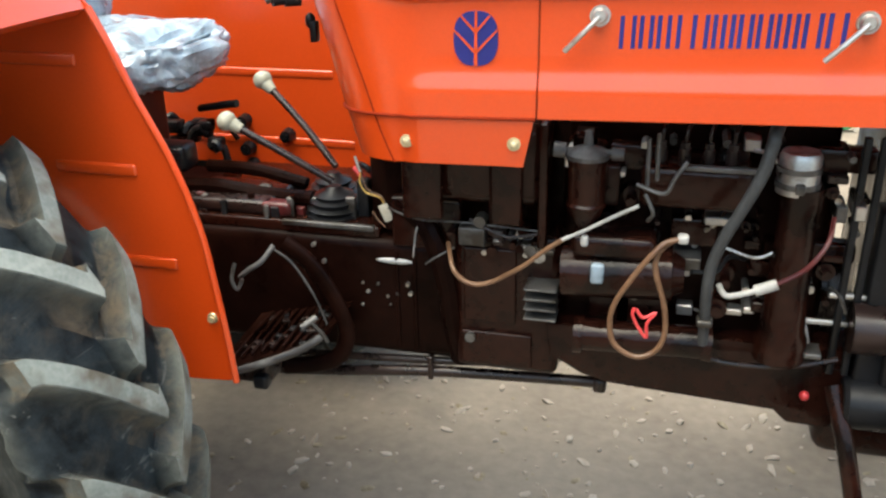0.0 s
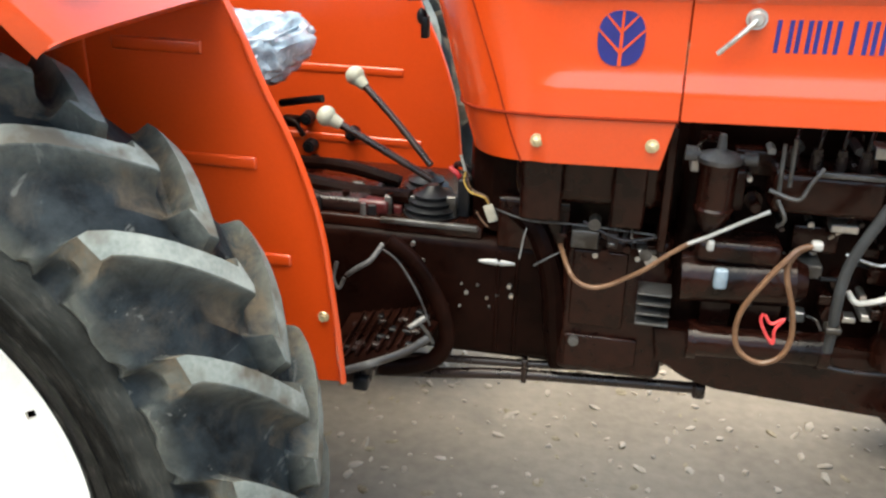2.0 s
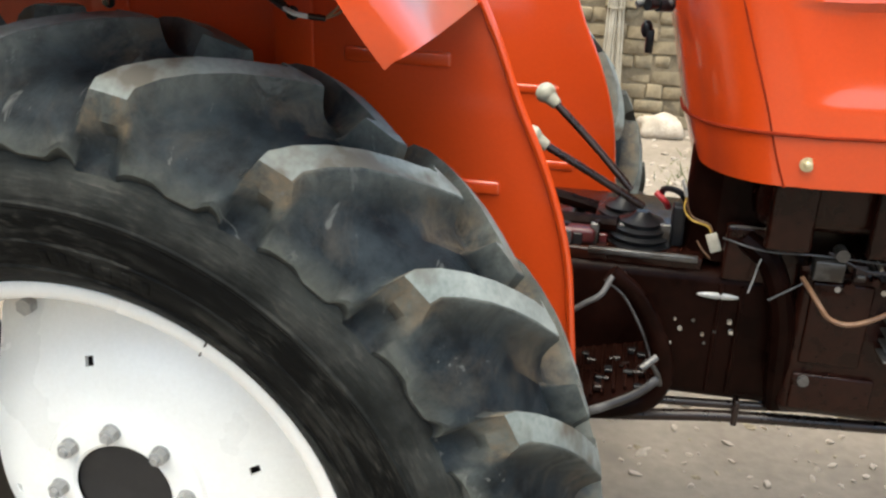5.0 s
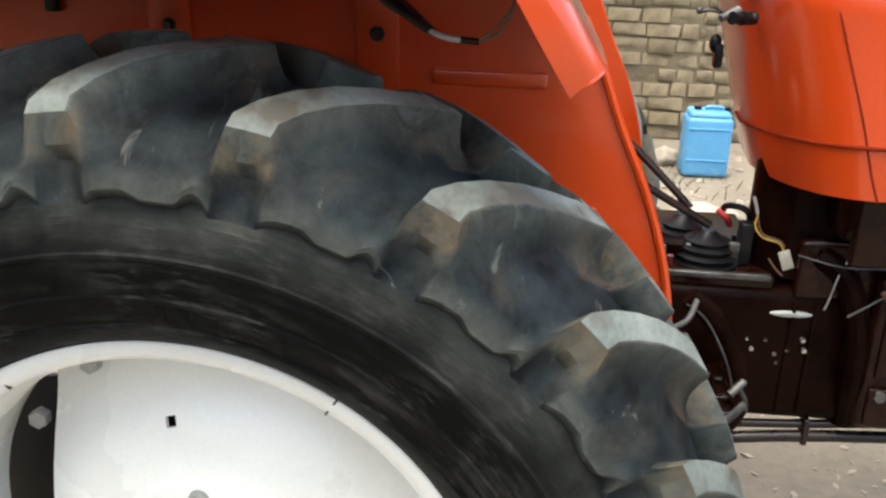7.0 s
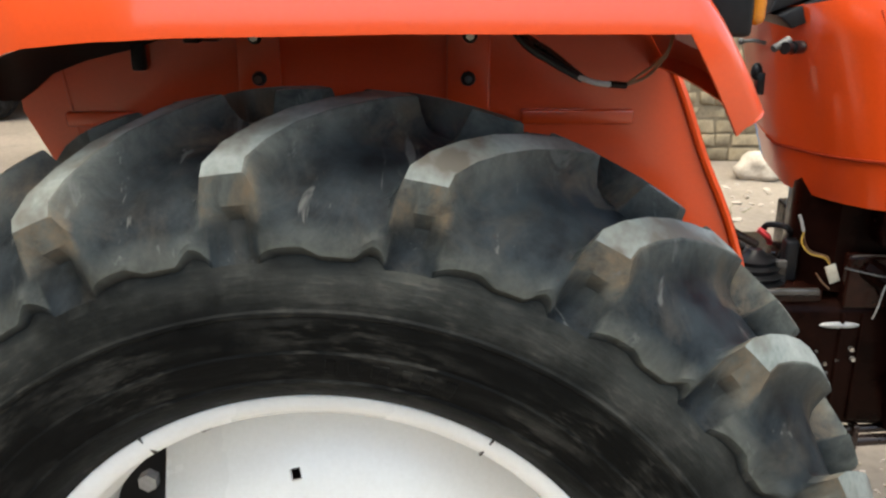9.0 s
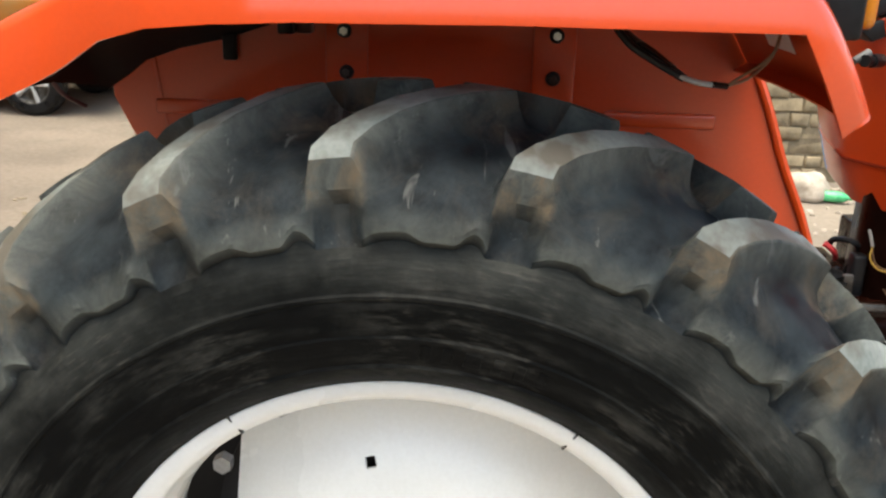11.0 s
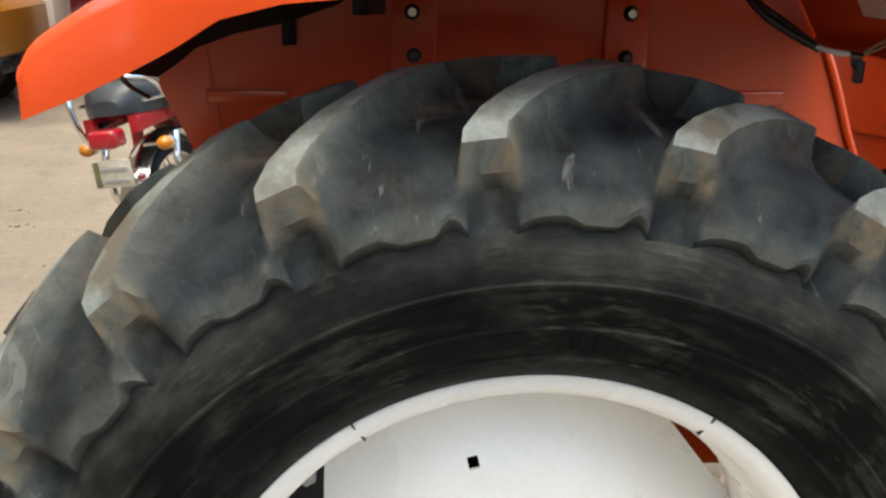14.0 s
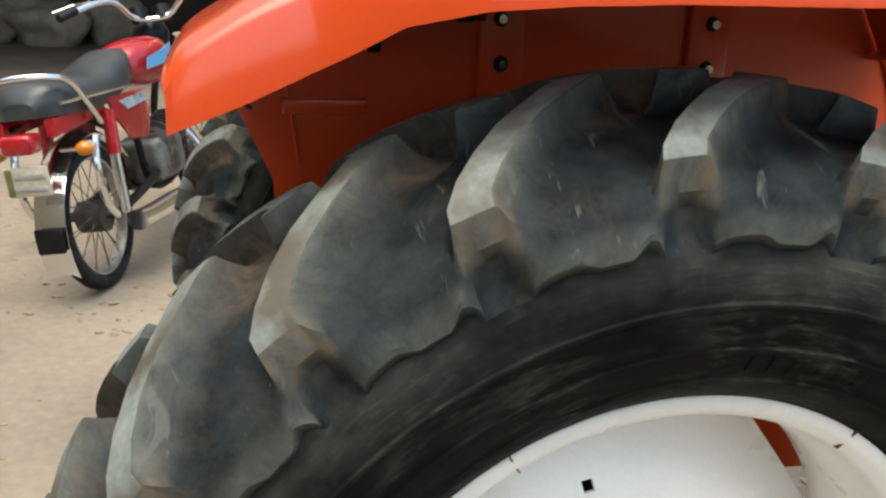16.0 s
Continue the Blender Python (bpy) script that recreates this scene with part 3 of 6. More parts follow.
def fender(sign):
    """sign 1: the side that the camera passes; -1: its mirror."""
    bm = bmesh.new()
    outline = FRONT_EDGE + [(0.545, 0.652), (0.22, 0.66), (0.16, 0.775), (-0.16, 0.775), (-0.20, 0.70), (-0.33, 0.72), (-0.395, 1.02), (-0.405, 1.150), (-0.455, 1.255), (-0.462, 1.34)]
    top_in = [(x, z - 0.002) for x, z in TOP if -0.45 < x < 0.44]
    outline = outline + top_in
    slab(bm, outline, sign * FY, sign * (FY + 0.004))
    fend = part("fender", bm, M["orange"], tractor, "orange rear fender of folded sheet steel" if sign == 1 else "orange far rear fender")
    # rolled front flange of the inner panel
    bm = bmesh.new()
    tube(bm, [(x, sign * (FY - 0.004), z) for x, z in FRONT_EDGE], 0.0065, 4, 8)
    part("flange", bm, M["orange"], fend)
    # top sheet and turned-down lip
    bm = bmesh.new()
    path = smooth_path([(x, 0, z) for x, z in TOP], 4)
    rows = []
    ys = [-0.442, -0.50, -0.60, -0.70, -0.80, -0.862, -0.885, -0.896, -0.901, -0.903]
    for i, p in enumerate(path):
        d = (path[min(i + 1, len(path) - 1)] - path[max(i - 1, 0)]).normalized()
        steep = max(0.0, min(1.0, (p.x - 0.345) / 0.03))
        under = Vector((d.z, 0, -d.x)) * steep + Vector((0, 0, -1)) * (1 - steep)
        fold = [0.0, 0.006, 0.010, 0.011, 0.010, 0.006, 0.002, -0.004, -0.012, 0.0]
        lip = float(np.interp(p.x, [-0.51, -0.45, -0.40, -0.36, -0.31, -0.25, -0.18, -0.10, 0.10, 0.30], [1.276, 1.301, 1.325, 1.346, 1.377, 1.394, 1.402, 1.407, 1.411, 1.411]))
        fold[-1] = lip - p.z + 0.025 * steep
        inward = float(np.interp(p.x, [-0.5, -0.38, -0.31, -0.25, -0.15, 0.0], [0.11, 0.105, 0.07, 0.035, 0.008, 0.0]))
        shift = inward + 0.030 * max(0.0, (p.x - 0.37) / 0.076) ** 2
        row = [(p.x - under.x * f_, sign * (y + shift * max(0, (-y - 0.44) / 0.46)), p.z - under.z * f_) for y, f_ in zip(ys, fold)]
        if p.x > 0.33:
            # the lip keeps its width round the bend and down the slope
            u = (p.x - 0.374) / 0.072
            row[-1] = (0.361 + 0.059 * u, row[-1][1], 1.411 - 0.098 * u) if u > 0 else (min(p.x, 0.361), row[-1][1], 1.411)
        rows.append(row)
    ends = {"front_lip": under * 0.024, "rear_lip": Vector((0.010, 0, -0.014))}
    sheet(bm, rows, 0.003)
    part("fender_top", bm, M["orange"], fend)
    # folded front and rear ends of the top sheet
    for end, row in (("front_lip", rows[-1]), ("rear_lip", rows[0])):
        bm = bmesh.new()
        a = [Vector(p) for p in row[:-1]]
        low = [p + ends[end] * (1.0 if k < len(a) - 2 else 0.8) for k, p in enumerate(a)]
        sheet(bm, [a, low], 0.003)
        part(end, bm, M["orange"], fend)
    # black gusset under the rear of the top sheet, and the fold beside the rear edge
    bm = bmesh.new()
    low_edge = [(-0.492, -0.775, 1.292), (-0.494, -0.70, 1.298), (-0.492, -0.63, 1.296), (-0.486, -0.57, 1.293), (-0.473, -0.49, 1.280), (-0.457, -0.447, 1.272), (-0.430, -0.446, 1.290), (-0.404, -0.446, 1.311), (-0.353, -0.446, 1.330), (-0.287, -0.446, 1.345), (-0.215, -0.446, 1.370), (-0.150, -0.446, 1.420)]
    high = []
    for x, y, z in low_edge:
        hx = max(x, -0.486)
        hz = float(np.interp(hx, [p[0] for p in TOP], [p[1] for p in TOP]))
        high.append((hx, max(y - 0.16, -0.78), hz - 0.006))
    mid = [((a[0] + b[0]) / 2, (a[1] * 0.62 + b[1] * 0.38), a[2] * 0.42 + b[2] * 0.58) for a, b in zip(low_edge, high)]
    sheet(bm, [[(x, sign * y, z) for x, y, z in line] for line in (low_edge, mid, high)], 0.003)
    part("gusset", bm, M["black"], fend, "black gusset under the fender top")
    bm = bmesh.new()
    tube(bm, [(-0.393, sign * (FY - 0.001), 1.318), (-0.386, sign * (FY - 0.001), 1.262), (-0.372, sign * (FY - 0.001), 1.17)], 0.0022, 2, 6)
    part("panel_fold", bm, M["orange"], fend)
    bm = bmesh.new()
    lo, hi = sorted((sign * (FY - 0.001), sign * (FY - 0.016)))
    box(bm, (-0.290, lo, 1.314), (-0.271, hi, 1.352), 0.003)
    part("clip", bm, M["black"], fend, "black clip on the fender's inner panel")
    bm = bmesh.new()
    tube(bm, [(-0.462, sign * -0.615, 1.300), (-0.452, sign * -0.608, 1.283), (-0.434, sign * -0.588, 1.266)], 0.0032, 3, 6, 0.5)
    part("torn_strap", bm, M["maroon"], fend, "torn dark strap hanging under the fender")
    # pressed ribs
    for x0, x1, z in ((0.25, 0.41, 1.248), (-0.395, -0.285, 1.244), (0.335, 0.492, 1.06), (0.40, 0.545, 0.888)):
        bm = bmesh.new()
        lo, hi = sorted((sign * (FY + 0.002), sign * (FY - 0.005)))
        box(bm, (x0, lo, z - 0.011), (x1, hi, z + 0.011), 0.0045, 3)
        part("pressed_rib", bm, M["orange"], fend)
    # stiffening channel beside the bolts
    for x in (0.15, -0.14):
        bm = bmesh.new()
        lo, hi = sorted((sign * (FY - 0.003), sign * (FY - 0.012)))
        box(bm, (x - 0.005, lo, 1.15), (x + 0.055, hi, 1.455), 0.004)
        part("stiffener", bm, M["orange"], fend)
    for x, z in ((0.175, 1.303), (0.177, 1.362), (-0.115, 1.303), (-0.118, 1.36), (0.60, 0.786)):
        bm = bmesh.new()
        y = sign * (FY - (0.012 if x < 0.5 else 0.0))
        rod(bm, (x, y, z), (x, y - sign * 0.004, z), 0.0105, 0.0085, seg=18)
        washer = part("washer", bm, M["brass"] if x > 0.5 else M["black"], fend)
        bm = bmesh.new()
        hexa(bm, (x, y - sign * 0.003, z), (x, y - sign * 0.010, z), 0.0064)
        part("bolt", bm, M["brass"] if x > 0.5 else M["chrome"], washer, "bright plated bolt")
    return fend


near_fender = fender(1)
far_fender = fender(-1)
far_fender.matrix_basis = Matrix.Translation((0.05, 0, 0))

for sign in (1, -1):
    bm = bmesh.new()
    slab(bm, [(-0.30, 0.735), (-0.52, 0.70), (-0.56, 0.40), (-0.48, 0.20), (-0.26, 0.18), (-0.18, 0.36), (-0.16, 0.70)], sign * (FY + 0.006), sign * (FY + 0.018), 0.003)
    part("linkage_plate", bm, M["hole"], tractor, "black steel linkage plate")


# ---- hood and cowl ----
def recess(x, z):
    """Depth of the pressed field on the bonnet's side: slanted rear wall, sill below, overhang above."""
    outer = 0.885 + (1.345 - z) * 0.37
    u = (x - outer) / 0.055
    v = (z - 1.196) / 0.030
    t = (1.346 - z) / 0.014
    return 0.010 * max(0.0, min(1.0, u, v, t))


def hood_y(x, z):
    """The side of the bonnet: a little wider to the front, with a pressed field at mid height."""
    y = -0.344 - 0.09 * (x - 1.0)
    if z > 1.36:
        y += 0.9 * (z - 1.36) ** 1.2
    return y + recess(x, z)


def rise(bm):
    """The bonnet and its fittings climb slightly to the front."""
    for v in bm.verts:
        v.co.z += 0.05 * max(0.0, v.co.x - 0.92)
    return bm


def side_skin(bm, x0, x1, zs, sign, nx=10, thick=0.004, low=0.0):
    xs_ = [x0 + (x1 - x0) * i / nx for i in range(nx + 1)]
    sheet(bm, [[(x, sign * (hood_y(x, z) + low), z) for x in xs_] for z in zs], thick)


ZS = [1.152, 1.17, 1.188, 1.196, 1.201, 1.213, 1.218, 1.223, 1.25, 1.29, 1.325, 1.332, 1.339, 1.346]
ZT = [1.349, 1.37, 1.39, 1.41, 1.43]
bm = bmesh.new()
for s in (1, -1):
    side_skin(bm, 1.172, 2.25, ZS, s)
rows = []
for x in (1.172, 1.5, 1.9, 2.2, 2.25):
    prof = [(hood_y(x, z), z) for z in ZT] + [(-0.24, 1.452), (-0.12, 1.462), (0.0, 1.465)]
    rows.append([(x, y, z) for y, z in prof] + [(x, -y, z) for y, z in prof[-2::-1]])
sheet(bm, rows, 0.004)
box(bm, (2.24, -0.40, 0.86), (2.26, 0.40, 1.43), 0.01)
hood = part("hood", rise(bm), M["orange"], tractor, "orange bonnet with blue markings")

# rear cowl: sides and rounded dash end, leaning back towards the top
def cowl_ring(z):
    """The plan of the cowl at one height, from the near front seam round the dash to the far one."""
    rear = 0.694 + max(0.0, 1.405 - z) * 0.33
    side = hood_y(0.80, z)
    pts = [(x, hood_y(x, z)) for x in (1.168, 1.12, 1.07, 1.04, 1.02, 1.005, 0.99, 0.975, 0.96)]
    for k in range(0, 28):
        t = radians(90 * (k + 0.5) / 27.5)
        x = 0.95 - (0.95 - rear) * math.sin(t) ** 0.72
        pts.append((x, (side - 0.006 * (1 - k / 27)) * math.cos(t) ** 0.66 + recess(x, z)))
    pts[-1] = (rear, 0.0)
    return [(x, y, z) for x, y in pts] + [(x, -y, z) for x, y in pts[-2::-1]]


def cowl_y(x, z):
    """The near side of the cowl at a place along it."""
    ring = [p for p in cowl_ring(z) if p[1] < -0.09]
    return float(np.interp(x, [p[0] for p in ring][::-1], [p[1] for p in ring][::-1]))


bm = bmesh.new()
zs = [1.152] + ZS[1:] + [1.38, 1.405]
def cowl_top(x, y, z):
    """The upper edge falls towards the driver."""
    cap = min(max(1.364 + (x - 0.675) * 0.41, 1.362), 1.43)
    return (x, y, z if z <= 1.346 else 1.346 + (z - 1.346) * (cap - 1.346) / 0.059)


def cowl_drop(x, y, z):
    """The lower edges sag round the driver's end."""
    low = max(0.0, min(1.0, (1.26 - z) / 0.10))
    return (x, y, z - 0.040 * low * max(0.0, 1 - abs(y) / 0.33))


sheet(bm, [[cowl_drop(*cowl_top(*p)) for p in cowl_ring(z)] for z in zs], 0.004)
cowl = part("cowl", rise(bm), M["orange"], tractor, "orange rear cowl round the instrument panel")
bm = bmesh.new()
low = []
for z in (1.148, 1.13, 1.10, 1.068):
    ring = cowl_ring(z)
    k = (1.152 - z) / 0.084
    out = []
    for x, y, zz in ring:
        y2 = y * (1 - 0.02 * k)
        front_cut = 1.166 - 0.018 * k
        out.append(cowl_drop(min(x, front_cut), y2, zz))
    low.append(out)
sheet(bm, low, 0.004)
skirt = part("cowl_skirt", rise(bm), M["orange"], cowl, "orange lower skirt of the cowl")
for x, z in ((0.946, 1.106), (1.133, 1.108), (0.846, 1.392)):
    bm = bmesh.new()
    y = cowl_y(x, z) * (0.99 if z < 1.2 else 1.0)
    rod(bm, (x, y + 0.01, z), (x, y - 0.0025, z), 0.0112, seg=20)
    hexa(bm, (x, y - 0.002, z), (x, y - 0.0075, z), 0.0080)
    ball(bm, (x, y - 0.0075, z), 0.0062, (1, 0.5, 1), 12)
    part("bolt", rise(bm), M["brass"], cowl, "plated hexagon bolt")
# seams: shut lines where the panels meet, their shadow painted in dark red
bm = bmesh.new()
tube(bm, [(x, cowl_y(x, z) * (1 - 0.02 * max(0, 1.152 - z) / 0.084) - 0.0004, z) for x, z in ((0.920, 1.0655), (0.904, 1.105), (0.8895, 1.147), (0.878, 1.183), (0.860, 1.233), (0.840, 1.287), (0.826, 1.326), (0.806, 1.383))], 0.0017, 4, 6)
part("shut_line", rise(bm), M["seam"], cowl, "shut line between panels, drawn with its shadow")
bm = bmesh.new()
line = [Vector(cowl_drop(*p)) for p in cowl_ring(1.150) if p[1] < 0.05]
tube(bm, [p + Vector((p.x - 0.96, p.y * 0.4, 0)).normalized() * 0.0016 if p.x < 0.96 else p + Vector((0, -0.0006, 0)) for p in line], 0.0030, 1, 6)
part("shut_line", rise(bm), M["seam"], cowl, "shut line between panels, drawn with its shadow")
bm = bmesh.new()
tube(bm, [(1.170, hood_y(1.17, z) + 0.0005, z) for z in ZS], 0.0013, 1, 6)
part("shut_line", rise(bm), M["seam"], hood)
bm = bmesh.new()
tube(bm, [(x, hood_y(x, 1.347) + 0.001, 1.347) for x in (1.17, 1.5, 1.9, 2.24)], 0.0022, 2, 6)
part("shut_line", rise(bm), M["seam"], hood)


def decal(bm, outline, lift, cx, cz, depth=0.0012):
    """A thin plate on the bonnet's side; outline in (along, up) round its middle."""
    front = [bm.verts.new((cx + u, hood_y(cx + u, cz + v) - lift - depth, cz + v)) for u, v in outline]
    back = [bm.verts.new((cx + u, hood_y(cx + u, cz + v) - lift + 0.004, cz + v)) for u, v in outline]
    bm.faces.new(front)
    n = len(outline)
    for i in range(n):
        bm.faces.new((front[i], back[i], back[(i + 1) % n], front[(i + 1) % n]))
    bmesh.ops.recalc_face_normals(bm, faces=bm.faces[:])
    return bm


# plain oval emblem with pale bars
bm = bmesh.new()
oval = [(0.0365 * math.copysign(abs(math.cos(a)) ** 0.8, math.cos(a)), 0.043 * math.copysign(abs(math.sin(a)) ** 0.8, math.sin(a))) for a in (2 * math.pi * i / 40 for i in range(40))]
decal(bm, oval, 0.001, 1.068, 1.276)
emblem = part("emblem", rise(bm), M["blue"], hood, "plain blue oval emblem with orange bars")
for u0, v0, u1, v1, w in ((0, -0.0425, 0.001, 0.0425, 0.0030), (0, -0.022, -0.036, 0.014, 0.0022), (0, -0.022, 0.036, 0.014, 0.0022), (0, 0.010, -0.024, 0.036, 0.0022), (0, 0.010, 0.024, 0.036, 0.0022)):
    d = Vector((u1 - u0, v1 - v0)).normalized()
    nrm = Vector((-d.y, d.x)) * w
    bm = bmesh.new()
    decal(bm, [(u0 + nrm.x, v0 + nrm.y), (u1 + nrm.x * 0.6, v1 + nrm.y * 0.6), (u1 - nrm.x * 0.6, v1 - nrm.y * 0.6), (u0 - nrm.x, v0 - nrm.y)], 0.0024, 1.068, 1.276)
    part("bar", rise(bm), M["orange"], emblem)
# rows of plain blue bars stand for the maker's name
x = 1.288
for width in (0.030, 0.026, 0.040, 0.0, 0.030, 0.036, 0.026, 0.026, 0.036, 0.032, 0.032):
    if width == 0.0:
        x += 0.010
        continue
    w = width - 0.007
    for u in ((-0.38, 0.38) if width < 0.034 else (-0.42, 0.0, 0.42)):
        bm = bmesh.new()
        decal(bm, [(w * u - 0.0032, -0.024), (w * u + 0.0032, -0.024), (w * u + 0.0042, 0.024), (w * u - 0.0022, 0.024)], 0.001, x + width / 2, 1.285, 0.004)
        part("marking_bar", rise(bm), M["blue"], hood, "plain blue bar of the side marking")
    x += width * 0.97


def latch(x, z):
    bm = bmesh.new()
    y = hood_y(x, z)
    rod(bm, (x, y + 0.004, z), (x, y - 0.010, z), 0.0155, seg=24)
    rod(bm, (x, y - 0.010, z), (x, y - 0.017, z), 0.0125, 0.009, seg=24)
    base = part("latch", rise(bm), M["steel"], hood, "bright steel bonnet latch")
    bm = bmesh.new()
    tube(bm, [(x, y - 0.018, z), (x - 0.022, y - 0.021, z - 0.022), (x - 0.050, y - 0.017, z - 0.050)], 0.0042, 4, 8)
    part("latch_lever", rise(bm), M["steel"], base)
    return base


latch(1.262, 1.310)
latch(1.625, 1.296)

# dash: instrument panel, switch and trim on the cowl's rear
bm = bmesh.new()
slab(bm, [(0.684, 1.366), (0.800, 1.416), (0.98, 1.426), (0.98, 1.400), (0.81, 1.39), (0.71, 1.345)], -0.20, 0.20, 0.004)
part("instrument_panel", bm, M["black"], cowl, "black instrument panel")
bm = bmesh.new()
slab(bm, [(0.668, 1.366), (0.690, 1.425), (0.735, 1.440), (0.760, 1.40)], -0.19, 0.10, 0.008)
part("instrument_binnacle", bm, M["black"], cowl, "black instrument binnacle")
bm = bmesh.new()
rod(bm, (0.722, -0.213, 1.318), (0.700, -0.232, 1.319), 0.011, seg=18)
rod(bm, (0.700, -0.232, 1.319), (0.684, -0.246, 1.320), 0.0075, 0.010, seg=14)
part("switch_knob", bm, M["black"], cowl, "black pull switch knob")
bm = bmesh.new()
rod(bm, (0.722, -0.222, 1.321), (0.690, -0.236, 1.320), 0.006, seg=14)
rod(bm, (0.696, -0.226, 1.330), (0.668, -0.240, 1.318), 0.008, 0.006, seg=14)
part("switch_base", bm, M["dull"], cowl, "grey switch base")
bm = bmesh.new()
tube(bm, [(0.700, -0.110, 1.312), (0.680, -0.105, 1.316), (0.664, -0.100, 1.314)], 0.0035, 4, 8)
ball(bm, (0.660, -0.100, 1.314), 0.006)
part("light_switch", bm, M["dull"], cowl, "thin dark switch lever")
bm = bmesh.new()
box(bm, (0.692, -0.112, 1.222), (0.706, -0.090, 1.262), 0.003)
ball(bm, (0.692, -0.101, 1.262), 0.013, (0.8, 0.8, 1.2))
part("ignition_lock", bm, M["black"], cowl, "black ignition lock")

# ---- engine, clutch housing and gearbox ----


def block(name, lo, hi, bevel, mat="iron", label="", parent=None):
    bm = bmesh.new()
    box(bm, lo, hi, bevel, 3)
    return part(name, bm, M[mat], parent or tractor, label)


gear = block("gearbox", (0.20, -0.185, 0.598), (1.00, 0.185, 0.855), 0.022, "shaded_dark", label="brown painted gearbox housing")
block("gearbox_cover", (0.42, -0.175, 0.850), (0.835, 0.175, 0.876), 0.006, label="flat gearbox top cover", parent=gear)
block("cover_edge", (0.63, -0.182, 0.868), (0.826, -0.170, 0.880), 0.003, "dull", "worn cover edge", parent=gear)
rear = block("axle_housing", (-0.24, -0.22, 0.44), (0.24, 0.22, 0.86), 0.05, label="brown rear axle housing")
bm = bmesh.new()
lathe(bm, [(0.11, -0.62), (0.11, -0.45), (0.13, -0.30), (0.15, -0.20), (0.15, 0.20), (0.13, 0.30), (0.11, 0.45), (0.11, 0.62)], (0, 0.644), 32)
part("axle_tube", bm, M["iron"], rear)
clutch = block("clutch_housing", (0.995, -0.215, 0.605), (1.20, 0.215, 0.905), 0.018, label="brown clutch housing with inspection cover")
block("cover_plate", (1.012, -0.224, 0.622), (1.150, -0.210, 0.695), 0.004, parent=clutch)
block("cover_plate", (1.016, -0.222, 0.715), (1.118, -0.210, 0.872), 0.004, parent=clutch)
bm = bmesh.new()
rod(bm, (1.03, -0.224, 0.683), (1.03, -0.232, 0.683), 0.010, seg=14)
part("bolt", bm, M["dull"], clutch)
bm = bmesh.new()
tube(bm, [(1.0, -0.17, 0.60), (0.988, -0.20, 0.70), (0.978, -0.205, 0.80), (0.945, -0.20, 0.89), (0.90, -0.18, 0.925)], 0.022, 4, 10)
part("bell_rim", bm, M["shaded_dark"], clutch)
# bolts and cast bosses on the gearbox side
rnd = random.Random(4)
for i in range(4):
    for j in range(3):
        if rnd.random() < 0.82:
            x, z = 0.795 + 0.024 * i + 0.016 * rnd.random(), 0.705 + 0.026 * j + 0.012 * rnd.random()
            bm = bmesh.new()
            hexa(bm, (x, -0.183, z), (x, -0.190, z), 0.0022 + 0.0026 * rnd.random())
            part("stud", bm, M["steel"] if rnd.random() < 0.35 else M["dull"], gear, "small worn stud")
for x, z in ((0.895, 0.765), (0.90, 0.745), (0.72, 0.80), (0.70, 0.835)):
    bm = bmesh.new()
    hexa(bm, (x, -0.183, z), (x, -0.194, z), 0.0045)
    part("stud", bm, M["steel"], gear)
# pale streak stands for the highlight along a gearbox ledge
bm = bmesh.new()
ball(bm, (0.868, -0.186, 0.812), 1, (0.038, 0.005, 0.0065), 16)
part("paint_mark", bm, M["nut"], gear, "painted highlight of a ledge on the gearbox")
for x in (0.868, 0.905):
    bm = bmesh.new()
    box(bm, (x, -0.190, 0.615), (x + 0.008, -0.180, 0.835), 0.003)
    part("cast_rib", bm, M["shaded_dark"], gear)

# added dark box: keeps bright ground from showing between tank and engine
block("bulkhead", (1.12, -0.14, 0.88), (1.23, 0.14, 1.14), 0.01, "shaded_dark", "added dark box that fills the gap behind the tank")
engine = block("engine_block", (1.195, -0.19, 0.70), (1.66, 0.19, 1.06), 0.02, "shaded_dark", label="brown painted diesel engine block")
block("bell_housing", (0.866, -0.190, 0.845), (1.005, 0.19, 0.948), 0.006, label="brown flange of the clutch housing", parent=clutch)
bm = bmesh.new()
tube(bm, [(0.870, -0.192, 0.948), (0.90, -0.192, 0.950), (1.0, -0.192, 0.948)], 0.0016, 3, 6)
part("worn_edge", bm, M["dull"], clutch, "thin pale line along the flange edge")
bm = bmesh.new()
rings = [[bm.verts.new((x, y, z)) for x, y in ((0.797, -0.10), (0.800, -0.06), (0.838, 0.06), (0.90, 0.12), (1.0, 0.12), (1.0, -0.175), (0.85, -0.165), (0.81, -0.13))] for z in (0.87, 1.12)]
for j in range(8):
    bm.faces.new((rings[0][j], rings[0][(j + 1) % 8], rings[1][(j + 1) % 8], rings[1][j]))
bm.faces.new(rings[0][::-1])
bm.faces.new(rings[1])
bmesh.ops.recalc_face_normals(bm, faces=bm.faces[:])
part("column_shroud", bm, M["shaded_dark"], clutch, "dark shroud round the steering column")
block("cylinder_head", (1.20, -0.15, 1.055), (1.66, 0.17, 1.14), 0.015, "shaded_dark", parent=engine)
block("tank_bottom", (0.90, -0.25, 0.965), (1.175, 0.26, 1.13), 0.03, label="brown underside of the fuel tank", parent=engine)
for x0, x1 in ((0.915, 0.99), (1.075, 1.135)):
    block("tank_strap", (x0, -0.275, 0.94), (x1, -0.255, 1.12), 0.008, parent=engine)
block("tank_bracket", (1.162, -0.27, 0.90), (1.178, -0.20, 1.13), 0.004, parent=engine)
